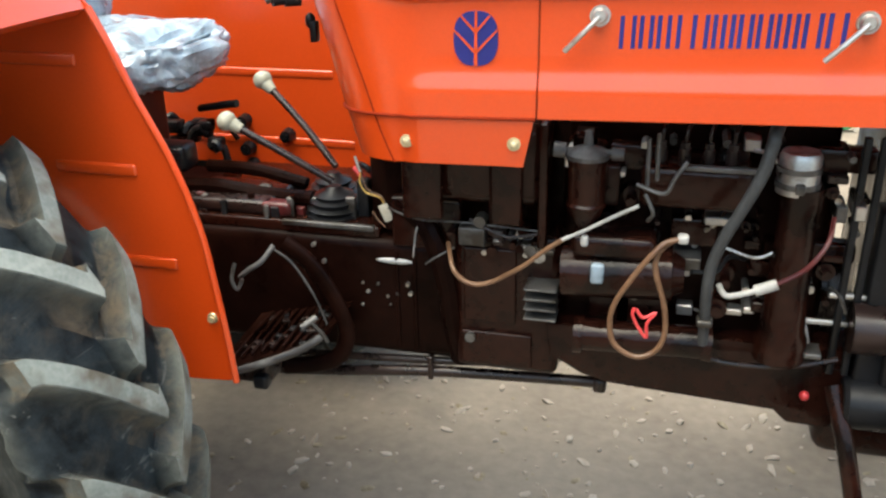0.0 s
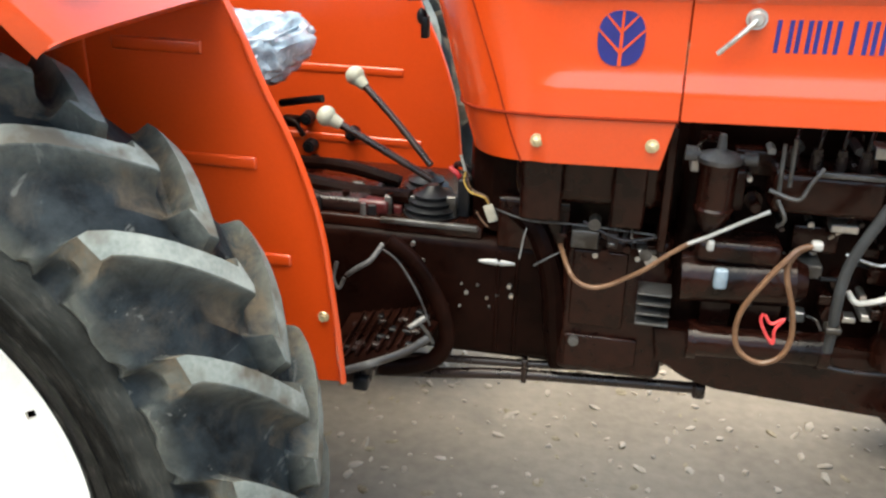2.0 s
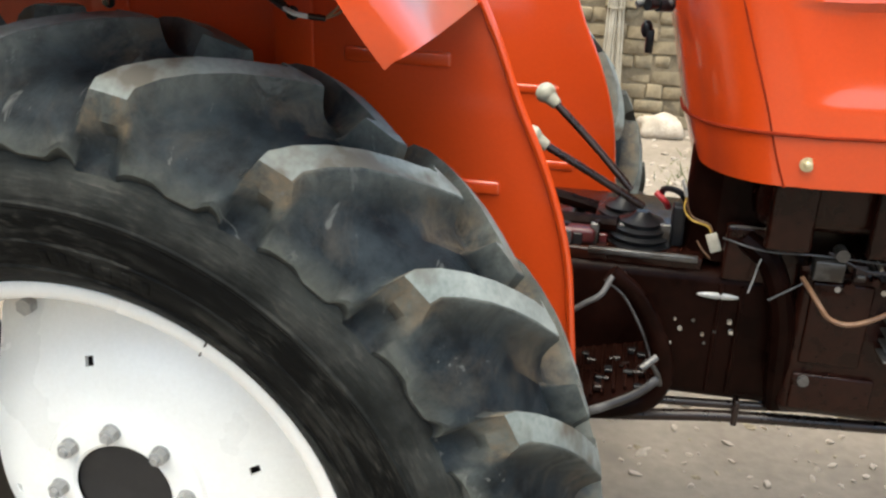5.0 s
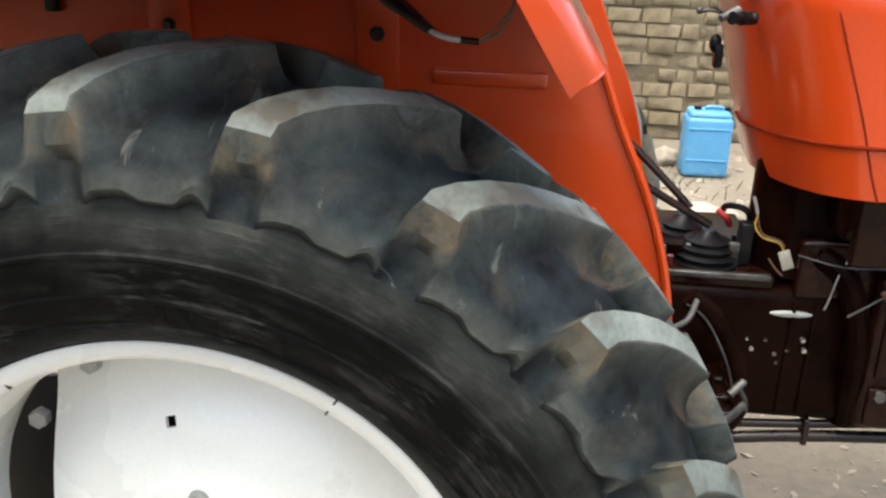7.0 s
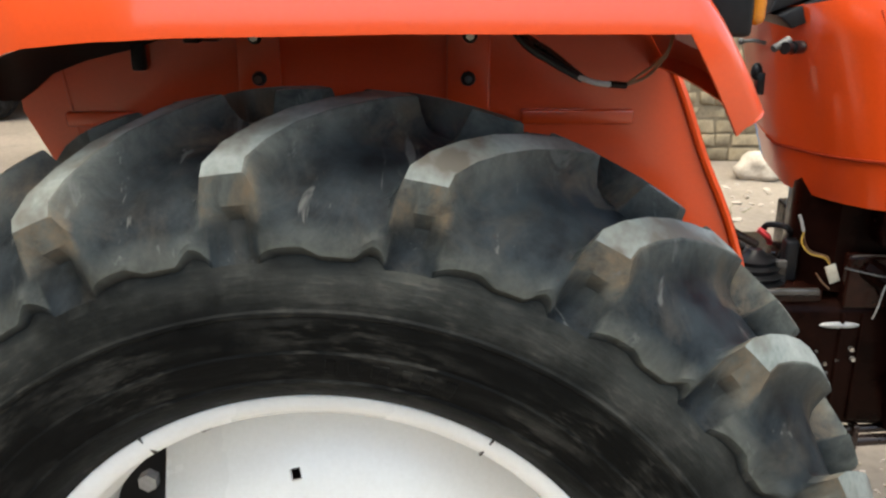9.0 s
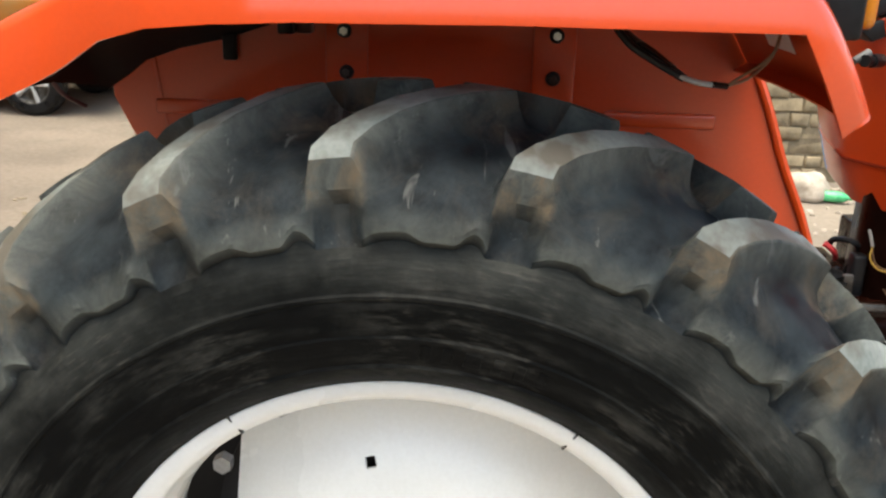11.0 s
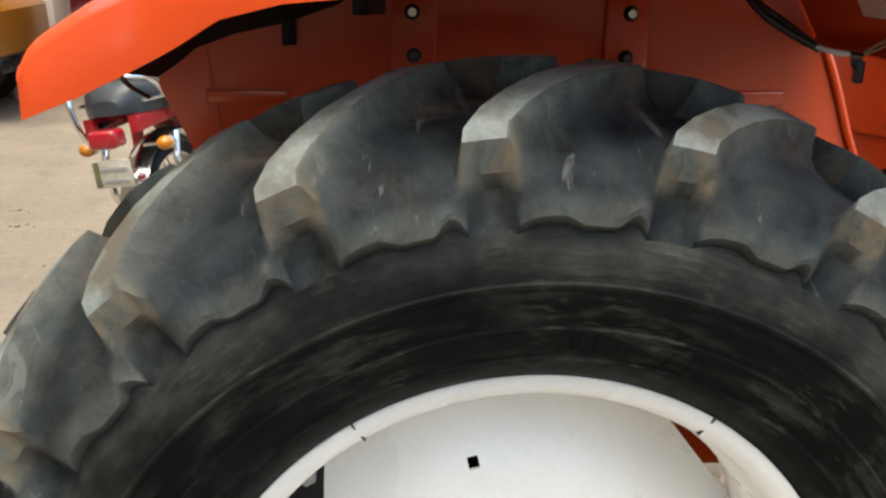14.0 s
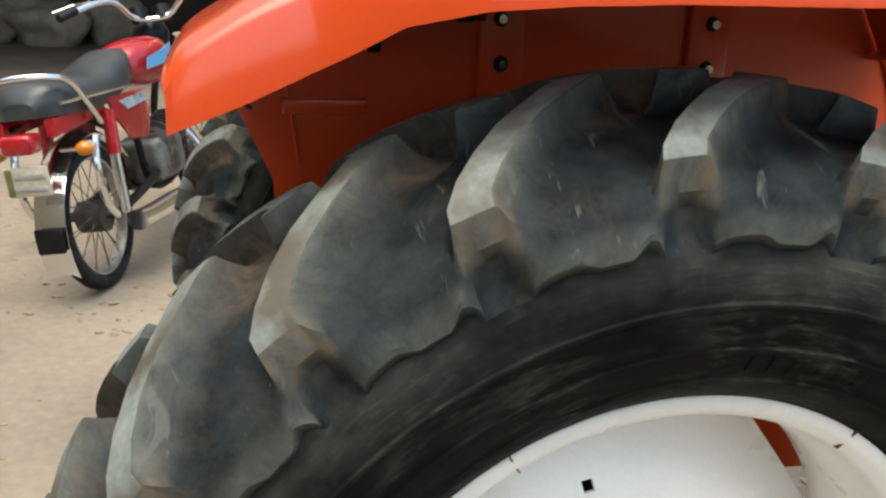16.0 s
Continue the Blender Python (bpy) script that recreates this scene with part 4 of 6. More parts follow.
# sump and the round casting above it
bm = bmesh.new()
slab(bm, [(1.175, 0.735), (1.185, 0.665), (1.245, 0.63), (1.30, 0.615), (1.60, 0.598), (1.625, 0.575), (1.70, 0.572), (1.72, 0.60), (1.72, 0.74)], -0.235, 0.21, 0.012)
part("oil_sump", bm, M["iron"], engine, "brown oil sump")
bm = bmesh.new()
rod(bm, (1.238, -0.268, 0.738), (1.475, -0.268, 0.745), 0.030, seg=24)
rod(bm, (1.236, -0.268, 0.738), (1.252, -0.268, 0.738), 0.036, seg=24)
rod(bm, (1.46, -0.268, 0.745), (1.478, -0.268, 0.745), 0.034, seg=24)
part("side_pipe", bm, M["iron"], engine, "glossy brown side pipe")
# starter and injection gear
bm = bmesh.new()
rod(bm, (1.21, -0.265, 0.862), (1.40, -0.265, 0.872), 0.046, seg=28)
rod(bm, (1.40, -0.265, 0.872), (1.42, -0.265, 0.872), 0.040, 0.03, seg=28)
start = part("starter_motor", bm, M["iron"], engine, "brown starter motor")
bm = bmesh.new()
box(bm, (1.225, -0.305, 0.905), (1.37, -0.235, 0.948), 0.014, 3)
part("solenoid", bm, M["iron"], start)
for z in (0.755, 0.775, 0.795, 0.815):
    block("terminal_plate", (1.140, -0.270, z), (1.200, -0.215, z + 0.004), 0.0015, "dull", parent=start)
block("terminal", (1.243, -0.314, 0.930), (1.256, -0.300, 0.950), 0.005, "cable", "white terminal block", parent=start)
# pale bluish plate stands for the sky's reflection on the starter
block("terminal", (1.262, -0.316, 0.862), (1.286, -0.300, 0.900), 0.006, "plastic", "pale bluish plate for the reflection on the starter", parent=start)
bm = bmesh.new()
box(bm, (1.335, -0.29, 1.0), (1.515, -0.19, 1.075), 0.014, 3)
pump = part("injection_pump", bm, M["iron"], engine, "brown injection pump")
for i in range(4):
    bm = bmesh.new()
    x = 1.365 + 0.038 * i
    rod(bm, (x, -0.255, 1.07), (x, -0.255, 1.098), 0.010, seg=12)
    hexa(bm, (x, -0.255, 1.095), (x, -0.255, 1.108), 0.0085)
    part("delivery_valve", bm, M["lever"], pump)
    bm = bmesh.new()
    tube(bm, [(x, -0.255, 1.105), (x + 0.005, -0.25, 1.135), (x + 0.03, -0.18, 1.15), (x + 0.04, -0.1, 1.14)], 0.0032, 5, 6)
    part("fuel_pipe", bm, M["lever"], pump)
for pts in ([(1.33, -0.30, 1.045), (1.375, -0.31, 1.035), (1.39, -0.31, 1.062), (1.408, -0.305, 1.09)], [(1.345, -0.305, 1.03), (1.36, -0.31, 1.0), (1.352, -0.30, 0.982)], [(1.36, -0.29, 1.13), (1.362, -0.29, 1.05)], [(1.345, -0.285, 1.12), (1.347, -0.29, 1.04)]):
    bm = bmesh.new()
    tube(bm, pts, 0.0035, 5, 8)
    part("linkage", bm, M["dull"], pump, "thin steel pump linkage")
bm = bmesh.new()
box(bm, (1.40, -0.298, 1.072), (1.52, -0.285, 1.081), 0.002)
part("bright_edge", bm, M["dull"], pump)
# fuel filter
bm = bmesh.new()
def turned(bm, prof, x, y, seg=28):
    rings = [[bm.verts.new((x + r * math.cos(a), y + r * math.sin(a), z)) for a in (2 * math.pi * j / seg for j in range(seg))] for r, z in prof]
    for a, b in zip(rings, rings[1:]):
        for j in range(seg):
            bm.faces.new((a[j], a[(j + 1) % seg], b[(j + 1) % seg], b[j]))
    bm.faces.new(rings[0][::-1])
    bm.faces.new(rings[-1])
    bmesh.ops.recalc_face_normals(bm, faces=bm.faces[:])
    return bm


turned(bm, [(0.010, 0.945), (0.012, 0.958), (0.022, 0.970), (0.030, 0.988), (0.032, 0.994), (0.034, 0.997), (0.034, 1.001), (0.031, 1.005), (0.033, 1.07), (0.036, 1.082)], 1.247, -0.285)
filt = part("fuel_filter", bm, M["iron"], engine, "brown fuel filter bowl with steel cap")
bm = bmesh.new()
turned(bm, [(0.035, 1.080), (0.037, 1.084), (0.037, 1.090), (0.030, 1.095), (0.014, 1.10), (0.008, 1.104), (0.006, 1.128), (0.003, 1.130)], 1.247, -0.285)
rod(bm, (1.19, -0.285, 1.093), (1.21, -0.285, 1.092), 0.013, seg=14)
rod(bm, (1.20, -0.285, 1.092), (1.30, -0.285, 1.090), 0.007, seg=12)
rod(bm, (1.286, -0.285, 1.090), (1.306, -0.285, 1.090), 0.011, seg=14)
part("filter_cap", bm, M["scuffed"], filt, "grey metal filter cap")
# coolant column with clamp, grey hose in front
bm = bmesh.new()
turned(bm, [(0.044, 0.735), (0.044, 0.775), (0.038, 0.79), (0.034, 0.90), (0.035, 0.915), (0.032, 0.93), (0.031, 1.005), (0.034, 1.012), (0.034, 1.05)], 1.590, -0.27)
col = part("coolant_pipe", bm, M["iron"], engine, "brown coolant pipe with clamped grey sleeve")
bm = bmesh.new()
turned(bm, [(0.033, 1.040), (0.033, 1.100), (0.029, 1.108)], 1.582, -0.27)
part("sleeve", bm, M["steel"], col, "bright steel sleeve")
bm = bmesh.new()
for z in (1.050, 1.076):
    turned(bm, [(0.035, z), (0.0355, z + 0.009)], 1.582, -0.27)
box(bm, (1.575, -0.315, 1.048), (1.590, -0.300, 1.064), 0.003)
part("clamp", bm, M["dull"], col, "steel hose clamp")
bm = bmesh.new()
tube(bm, [(1.545, -0.29, 1.175), (1.532, -0.345, 1.157), (1.527, -0.355, 1.130), (1.516, -0.36, 1.086), (1.494, -0.36, 1.033), (1.472, -0.36, 0.982), (1.459, -0.36, 0.937), (1.455, -0.36, 0.886), (1.457, -0.355, 0.835), (1.459, -0.345, 0.785)], lambda t: 0.0112 - 0.0025 * t, 6, 14, 0.85)
part("grey_hose", bm, M["hose_grey"], engine, "grey rubber breather hose")
block("hose_clamp", (1.444, -0.368, 0.826), (1.470, -0.340, 0.838), 0.004, "dull", parent=engine)
# taped cable with red end
bm = bmesh.new()
tube(bm, [(1.474, -0.335, 0.893), (1.486, -0.350, 0.881), (1.511, -0.352, 0.887), (1.540, -0.352, 0.899)], 0.0050, 5, 10)
tape = part("taped_cable", bm, M["cable"], engine, "cable wrapped in pale tape")
bm = bmesh.new()
tube(bm, [(1.530, -0.352, 0.895), (1.563, -0.352, 0.910)], 0.0092, 2, 12)
part("tape_lump", bm, M["cable"], tape)
bm = bmesh.new()
tube(bm, [(1.560, -0.352, 0.909), (1.596, -0.352, 0.934), (1.616, -0.350, 0.959), (1.632, -0.335, 0.985), (1.640, -0.30, 1.01)], 0.004, 5, 8)
part("red_lead", bm, M["maroon"], tape)
# fuel hoses
bm = bmesh.new()
tube(bm, [(1.205, -0.312, 0.934), (1.215, -0.312, 0.942), (1.25, -0.312, 0.961), (1.294, -0.31, 0.987), (1.336, -0.308, 1.010)], 0.0033, 5, 10)
pipe = part("metal_fuel_pipe", bm, M["cable"], engine, "pale metal fuel pipe")
bm = bmesh.new()
tube(bm, [(0.992, -0.24, 0.885), (1.013, -0.295, 0.863), (1.030, -0.30, 0.843), (1.056, -0.302, 0.835), (1.085, -0.304, 0.843), (1.114, -0.306, 0.861), (1.146, -0.31, 0.884), (1.179, -0.311, 0.914), (1.212, -0.312, 0.940)], 0.0043, 6, 10)
part("brown_hose", bm, M["hose_brown"], pipe, "brown fuel hose")
bm = bmesh.new()
tube(bm, [(1.410, -0.345, 0.972), (1.385, -0.352, 0.967), (1.366, -0.36, 0.949), (1.340, -0.362, 0.911), (1.310, -0.364, 0.855), (1.304, -0.364, 0.811), (1.315, -0.364, 0.775), (1.350, -0.362, 0.756), (1.381, -0.36, 0.769), (1.395, -0.358, 0.804), (1.390, -0.356, 0.856), (1.372, -0.354, 0.915), (1.374, -0.35, 0.945), (1.392, -0.345, 0.965), (1.410, -0.340, 0.970)], 0.0048, 6, 10)
part("hose_loop", bm, M["hose_brown"], engine, "looped brown fuel hose")
block("hose_end", (1.402, -0.352, 0.964), (1.420, -0.332, 0.979), 0.005, "cable", "pale hose clip", parent=engine)
bm = bmesh.new()
tube(bm, [(1.343, -0.368, 0.852), (1.341, -0.37, 0.838), (1.355, -0.37, 0.811), (1.366, -0.37, 0.800), (1.365, -0.37, 0.826), (1.378, -0.366, 0.845), (1.358, -0.37, 0.836), (1.346, -0.37, 0.851)], 0.0028, 5, 8)
part("red_tie", bm, M["red"], engine, "red plastic tie on the hose")
# assorted castings on the flank of the block
rnd = random.Random(11)
for i in range(26):
    x, z = 1.24 + 0.42 * rnd.random(), 0.76 + 0.32 * rnd.random()
    bm = bmesh.new()
    if rnd.random() < 0.5:
        r = 0.010 + 0.016 * rnd.random()
        rod(bm, (x, -0.19, z), (x, -0.205 - 0.04 * rnd.random(), z), r, r * 0.8, 12)
        hexa(bm, (x, -0.19, z), (x, -0.25 - 0.012 * rnd.random(), z), r * 0.45)
    else:
        w, h = 0.02 + 0.04 * rnd.random(), 0.012 + 0.025 * rnd.random()
        box(bm, (x - w, -0.215 - 0.03 * rnd.random(), z - h), (x + w, -0.18, z + h), 0.005, 2)
    part("casting_boss", bm, M["iron"], engine)
for i in range(14):
    x, z = 1.24 + 0.46 * rnd.random(), 0.70 + 0.36 * rnd.random()
    bm = bmesh.new()
    hexa(bm, (x, -0.19, z), (x, -0.232, z), 0.0065)
    part("stud", bm, M["steel"] if rnd.random() < 0.6 else M["iron"], engine)
for pts, m, r in (
    ([(0.86, -0.19, 0.925), (0.93, -0.215, 0.917), (1.02, -0.225, 0.922), (1.16, -0.23, 0.918)], "dull", 0.0018),
    ([(1.03, -0.225, 0.93), (1.10, -0.235, 0.905), (1.17, -0.24, 0.92)], "lever", 0.003),
    ([(0.945, -0.20, 0.935), (0.925, -0.215, 0.90), (0.918, -0.215, 0.86), (0.914, -0.21, 0.835)], "cable", 0.0015),
    ([(1.0, -0.225, 0.87), (0.965, -0.235, 0.85), (0.945, -0.235, 0.835)], "dull", 0.002),
    ([(1.43, -0.32, 0.905), (1.47, -0.30, 0.90), (1.49, -0.27, 0.915), (1.52, -0.25, 0.905)], "black", 0.004),
    ([(1.48, -0.25, 0.925), (1.53, -0.27, 0.918), (1.56, -0.27, 0.93)], "steel", 0.003),
    ([(1.41, -0.25, 0.725), (1.5, -0.27, 0.712), (1.6, -0.275, 0.718), (1.69, -0.26, 0.735)], "lever", 0.005),
):
    bm = bmesh.new()
    tube(bm, pts, r, 6, 8)
    part("wire", bm, M[m], engine, "thin wire along the engine")
for lo, hi, m in (((1.60, -0.245, 0.79), (1.70, -0.235, 0.800), "steel"), ((1.66, -0.25, 0.845), (1.73, -0.24, 0.855), "steel"), ((1.01, -0.235, 0.88), (1.06, -0.20, 0.915), "dull"), ((1.075, -0.235, 0.885), (1.095, -0.20, 0.915), "lever"), ((1.12, -0.24, 0.885), (1.165, -0.2, 0.893), "dull"), ((1.56, -0.28, 0.74), (1.66, -0.235, 0.75), "dull")):
    block("bracket", lo, hi, 0.003, m, parent=engine)

rnd = random.Random(23)
for i in range(70):
    x, z = 1.20 + 0.50 * rnd.random(), 0.77 + 0.34 * rnd.random()
    y = -0.20 - 0.05 * rnd.random()
    bm = bmesh.new()
    kind = rnd.random()
    if kind < 0.35:
        hexa(bm, (x, -0.18, z), (x, y - 0.01, z), 0.004 + 0.004 * rnd.random())
    elif kind < 0.65:
        d = Vector((rnd.uniform(-0.05, 0.05), rnd.uniform(-0.02, 0.0), rnd.uniform(-0.05, 0.05)))
        p = Vector((x, y, z))
        tube(bm, [p, p + d * 0.5 + Vector((0, -0.012, 0.012)), p + d], 0.0022 + 0.003 * rnd.random(), 4, 6)
    else:
        w, h = 0.006 + 0.02 * rnd.random(), 0.004 + 0.012 * rnd.random()
        box(bm, (x - w, y - 0.01, z - h), (x + w, -0.18, z + h), 0.002, 1)
    part("fitting", bm, M[rnd.choice(("iron", "lever", "shaded_dark", "dull", "steel", "steel"))], engine)
for i in range(46):
    x, z = 0.44 + 0.36 * rnd.random(), 0.872 + 0.04 * rnd.random() ** 2
    y = -0.17 + 0.16 * rnd.random()
    bm = bmesh.new()
    if rnd.random() < 0.5:
        hexa(bm, (x, y, 0.87), (x, y, z + 0.012), 0.005 + 0.004 * rnd.random())
    else:
        box(bm, (x - 0.015, y - 0.006, 0.87), (x + 0.012 * rnd.random(), y + 0.006, z + 0.01), 0.002, 1)
    part("fitting", bm, M[rnd.choice(("lever", "black", "shaded_dark", "maroon", "dull", "dull"))], gear)
for i in range(26):
    x, z = 1.00 + 0.19 * rnd.random(), 0.86 + 0.07 * rnd.random()
    y = -0.205 - 0.04 * rnd.random()
    bm = bmesh.new()
    if rnd.random() < 0.5:
        rod(bm, (x, y + 0.03, z), (x, y, z), 0.005 + 0.008 * rnd.random(), seg=10)
    else:
        box(bm, (x - 0.012, y, z - 0.004), (x + 0.015 * rnd.random(), y + 0.05, z + 0.008 * rnd.random()), 0.002, 1)
    part("fitting", bm, M[rnd.choice(("iron", "shaded_dark", "dull", "steel", "steel"))], engine)
for i in range(26):
    x, y = 0.585 + 0.17 * rnd.random(), -0.38 + 0.17 * rnd.random()
    z = 0.668 + 0.28 * (x - 0.60)
    bm = bmesh.new()
    box(bm, (x - 0.008 * rnd.random(), y - 0.006, z), (x + 0.012, y + 0.008 * rnd.random(), z + 0.008 * rnd.random() + 0.004), 0.0015, 1)
    part("fitting", bm, M[rnd.choice(("shaded_dark", "lever", "black", "lever"))], gear)

# radiator, fan pulley and front axle
rad = block("radiator", (1.76, -0.27, 0.62), (1.84, 0.27, 1.14), 0.012, "black", "black radiator")
for x in (1.675, 1.70):
    block("radiator_stay", (x, -0.255, 0.70), (x + 0.012, -0.240, 1.13), 0.003, "black", parent=rad)
block("radiator_side", (1.72, -0.26, 0.60), (1.765, -0.20, 1.01), 0.006, "black", parent=rad)
bm = bmesh.new()
rod(bm, (1.66, -0.10, 0.80), (1.70, -0.10, 0.80), 0.085, seg=32)
rod(bm, (1.67, -0.10, 0.80), (1.69, -0.10, 0.80), 0.092, seg=32)
part("pulley", bm, M["lever"], rad, "dull steel fan pulley")
bm = bmesh.new()
rod(bm, (1.70, -0.26, 0.80), (1.77, -0.26, 0.80), 0.045, seg=24)
part("dynamo", bm, M["lever"], rad, "dark dynamo")
front = block("front_support", (1.68, -0.21, 0.50), (2.22, 0.21, 0.66), 0.03, label="brown front support casting")
block("front_axle", (1.98, -0.52, 0.36), (2.10, 0.52, 0.46), 0.02, parent=front)
bm = bmesh.new()
tube(bm, [(1.69, -0.255, 0.68), (1.715, -0.30, 0.60), (1.74, -0.33, 0.50), (1.76, -0.35, 0.40)], 0.016, 5, 12)
tube(bm, [(1.745, -0.35, 0.47), (1.79, -0.35, 0.455)], 0.022, 2, 12)
part("drag_link", bm, M["iron"], front, "brown steering drag link")
bm = bmesh.new()
rod(bm, (1.715, -0.255, 0.650), (1.83, -0.255, 0.650), 0.047, seg=28)
rod(bm, (1.707, -0.255, 0.650), (1.716, -0.255, 0.650), 0.040, 0.047, seg=28)
part("oil_reservoir", bm, M["black"], front, "glossy black oil reservoir")
bm = bmesh.new()
ball(bm, (1.648, -0.248, 0.648), 0.009)
part("drain_plug", bm, M["red"], front, "red drain plug")


def front_wheel(y):
    bm = bmesh.new()
    s = math.copysign(1, y)
    lathe(bm, [(0.20, y - 0.05), (0.215, y - 0.06), (0.19, y - 0.03), (0.10, y - 0.005 * s), (0.05, y - 0.02 * s), (0.001, y - 0.03 * s)], (2.12, 0.345), 40)
    rim = part("front_wheel", bm, M["white"], tractor, "white front wheel")
    bm = bmesh.new()
    lathe(bm, [(0.205, y - 0.06), (0.25, y - 0.085), (0.30, y - 0.085), (0.335, y - 0.06), (0.345, y - 0.02), (0.352, y - 0.015), (0.352, y + 0.015), (0.345, y + 0.02), (0.335, y + 0.06), (0.30, y + 0.085), (0.25, y + 0.085), (0.205, y + 0.06)], (2.12, 0.348), 48, closed=True)
    bmesh.ops.recalc_face_normals(bm, faces=bm.faces[:])
    part("tyre", bm, M["rubber"], rim, "ribbed front tyre")


front_wheel(-0.63)
front_wheel(0.63)

# ---- low pipes under the gearbox ----
for pts, r in (([(0.64, -0.165, 0.566), (0.755, -0.165, 0.571), (0.954, -0.165, 0.584), (1.12, -0.165, 0.600), (1.17, -0.165, 0.607), (1.215, -0.165, 0.634)], 0.0085), ([(0.58, -0.175, 0.524), (0.714, -0.172, 0.534), (0.941, -0.17, 0.560), (1.28, -0.17, 0.579)], 0.0115)):
    bm = bmesh.new()
    tube(bm, pts, r, 6, 12)
    part("brake_rod", bm, M["lever"], gear, "dark pipe under the gearbox")
block("rod_clip", (0.928, -0.184, 0.545), (0.940, -0.152, 0.600), 0.004, "lever", parent=gear)
block("rod_end", (1.268, -0.186, 0.560), (1.294, -0.150, 0.592), 0.008, "lever", parent=gear)
for x in (0.98, 1.10):
    block("rod_bracket", (x, -0.165, 0.585), (x + 0.05, -0.14, 0.625), 0.004, "lever", parent=gear)

# ---- gear levers, boots, tags ----
def gear_lever(knob, base, bend):
    bm = bmesh.new()
    tube(bm, [base, bend, knob], 0.0075, 8, 12)
    lev = part("gear_lever", bm, M["lever"], tractor, "dark gear lever with pale knob")
    bm = bmesh.new()
    k, b = Vector(knob), Vector(bend)
    d = (k - b).normalized()
    rod(bm, k - d * 0.030, k - d * 0.004, 0.0105, 0.016, seg=18)
    ball(bm, k + d * 0.004, 0.021, (1, 1, 0.9), 20, d.to_track_quat("Z", "Y").to_matrix().to_4x4())
    part("knob", bm, M["knob"], lev, "grey-green plastic knob")


gear_lever((0.512, -0.133, 1.062), (0.722, -0.118, 0.945), (0.62, -0.126, 1.003))
gear_lever((0.520, 0.030, 1.108), (0.700, -0.04, 0.950), (0.612, 0.0, 1.03))
for c, s in (((0.722, -0.115, 0.0), 1.0), ((0.690, -0.035, 0.0), 0.95)):
    bm = bmesh.new()
    prof = [(0.056 * s, 0.872), (0.060 * s, 0.880), (0.050 * s, 0.884), (0.058 * s, 0.893), (0.046 * s, 0.898), (0.051 * s, 0.907), (0.038 * s, 0.911), (0.041 * s, 0.919), (0.022 * s, 0.926), (0.012, 0.936)]
    turned(bm, prof, c[0], c[1])
    part("lever_boot", bm, M["black"], tractor, "black rubber gaiter")
bm = bmesh.new()
tube(bm, [(0.36, -0.10, 0.905), (0.45, -0.11, 0.915), (0.56, -0.10, 0.90), (0.68, -0.12, 0.905)], 0.017, 6, 10)
tube(bm, [(0.40, -0.03, 0.93), (0.52, -0.05, 0.935), (0.64, -0.06, 0.915)], 0.014, 6, 10)
part("control_linkage", bm, M["shaded_dark"], tractor, "black control linkage")
block("linkage_block", (0.40, -0.16, 0.876), (0.60, -0.02, 0.905), 0.01, "lever")
block("maroon_bracket", (0.575, -0.160, 0.876), (0.640, -0.125, 0.905), 0.008, "maroon")
for pts, m, r in (
    ([(0.772, -0.05, 0.925), (0.762, -0.06, 0.942), (0.745, -0.055, 0.955)], "red", 0.006),
    ([(0.79, -0.06, 0.90), (0.80, -0.08, 0.945), (0.785, -0.09, 0.97), (0.76, -0.06, 0.965), (0.755, -0.05, 0.945)], "black", 0.006),
    ([(0.794, -0.150, 0.980), (0.792, -0.152, 0.960), (0.806, -0.158, 0.942), (0.834, -0.160, 0.934), (0.843, -0.162, 0.922)], "yellow", 0.0017),
    ([(0.794, -0.146, 0.980), (0.801, -0.150, 0.955), (0.812, -0.152, 0.943), (0.838, -0.160, 0.936), (0.846, -0.162, 0.920)], "hose_brown", 0.0016),
    ([(0.820, -0.165, 0.906), (0.832, -0.168, 0.890), (0.846, -0.170, 0.877)], "hose_brown", 0.0015),
    ([(0.783, -0.148, 1.012), (0.788, -0.150, 0.998), (0.793, -0.150, 0.982)], "cable", 0.0030),
):
    bm = bmesh.new()
    tube(bm, pts, r, 6, 8)
    part("loose_wire", bm, M[m], tractor, "loose wires below the cowl")
for x, y, z, m in ((0.848, -0.168, 0.908, "cream"),):
    bm = bmesh.new()
    box(bm, (-0.010, -0.002, -0.020), (0.010, 0.002, 0.016), 0.0018)
    bm.transform(Matrix.Translation((x, y, z)) @ Matrix.Rotation(radians(-22), 4, "Y"))
    part("tag", bm, M[m], tractor, "small pale tag on a wire")
block("small_post", (0.775, -0.13, 0.876), (0.80, -0.10, 0.955), 0.005, "black")

# ---- footstep and pedal ----
bm = bmesh.new()
rows = [[(0.57, -0.425, 0.655), (0.57, -0.30, 0.66), (0.57, -0.19, 0.665)], [(0.64, -0.415, 0.672), (0.64, -0.30, 0.676), (0.64, -0.19, 0.68)], [(0.72, -0.385, 0.694), (0.72, -0.29, 0.698), (0.72, -0.19, 0.70)], [(0.765, -0.350, 0.708), (0.77, -0.28, 0.712), (0.775, -0.19, 0.715)]]
sheet(bm, rows, 0.006)
step = part("footstep", bm, M["shaded_dark"], tractor, "dark ribbed footstep")
bm = bmesh.new()
tube(bm, [(0.612, -0.422, 0.662), (0.68, -0.402, 0.682), (0.735, -0.372, 0.698), (0.768, -0.345, 0.715)], 0.008, 5, 10, 0.8)
part("step_edge", bm, M["scuffed"], step, "worn grey step edge")
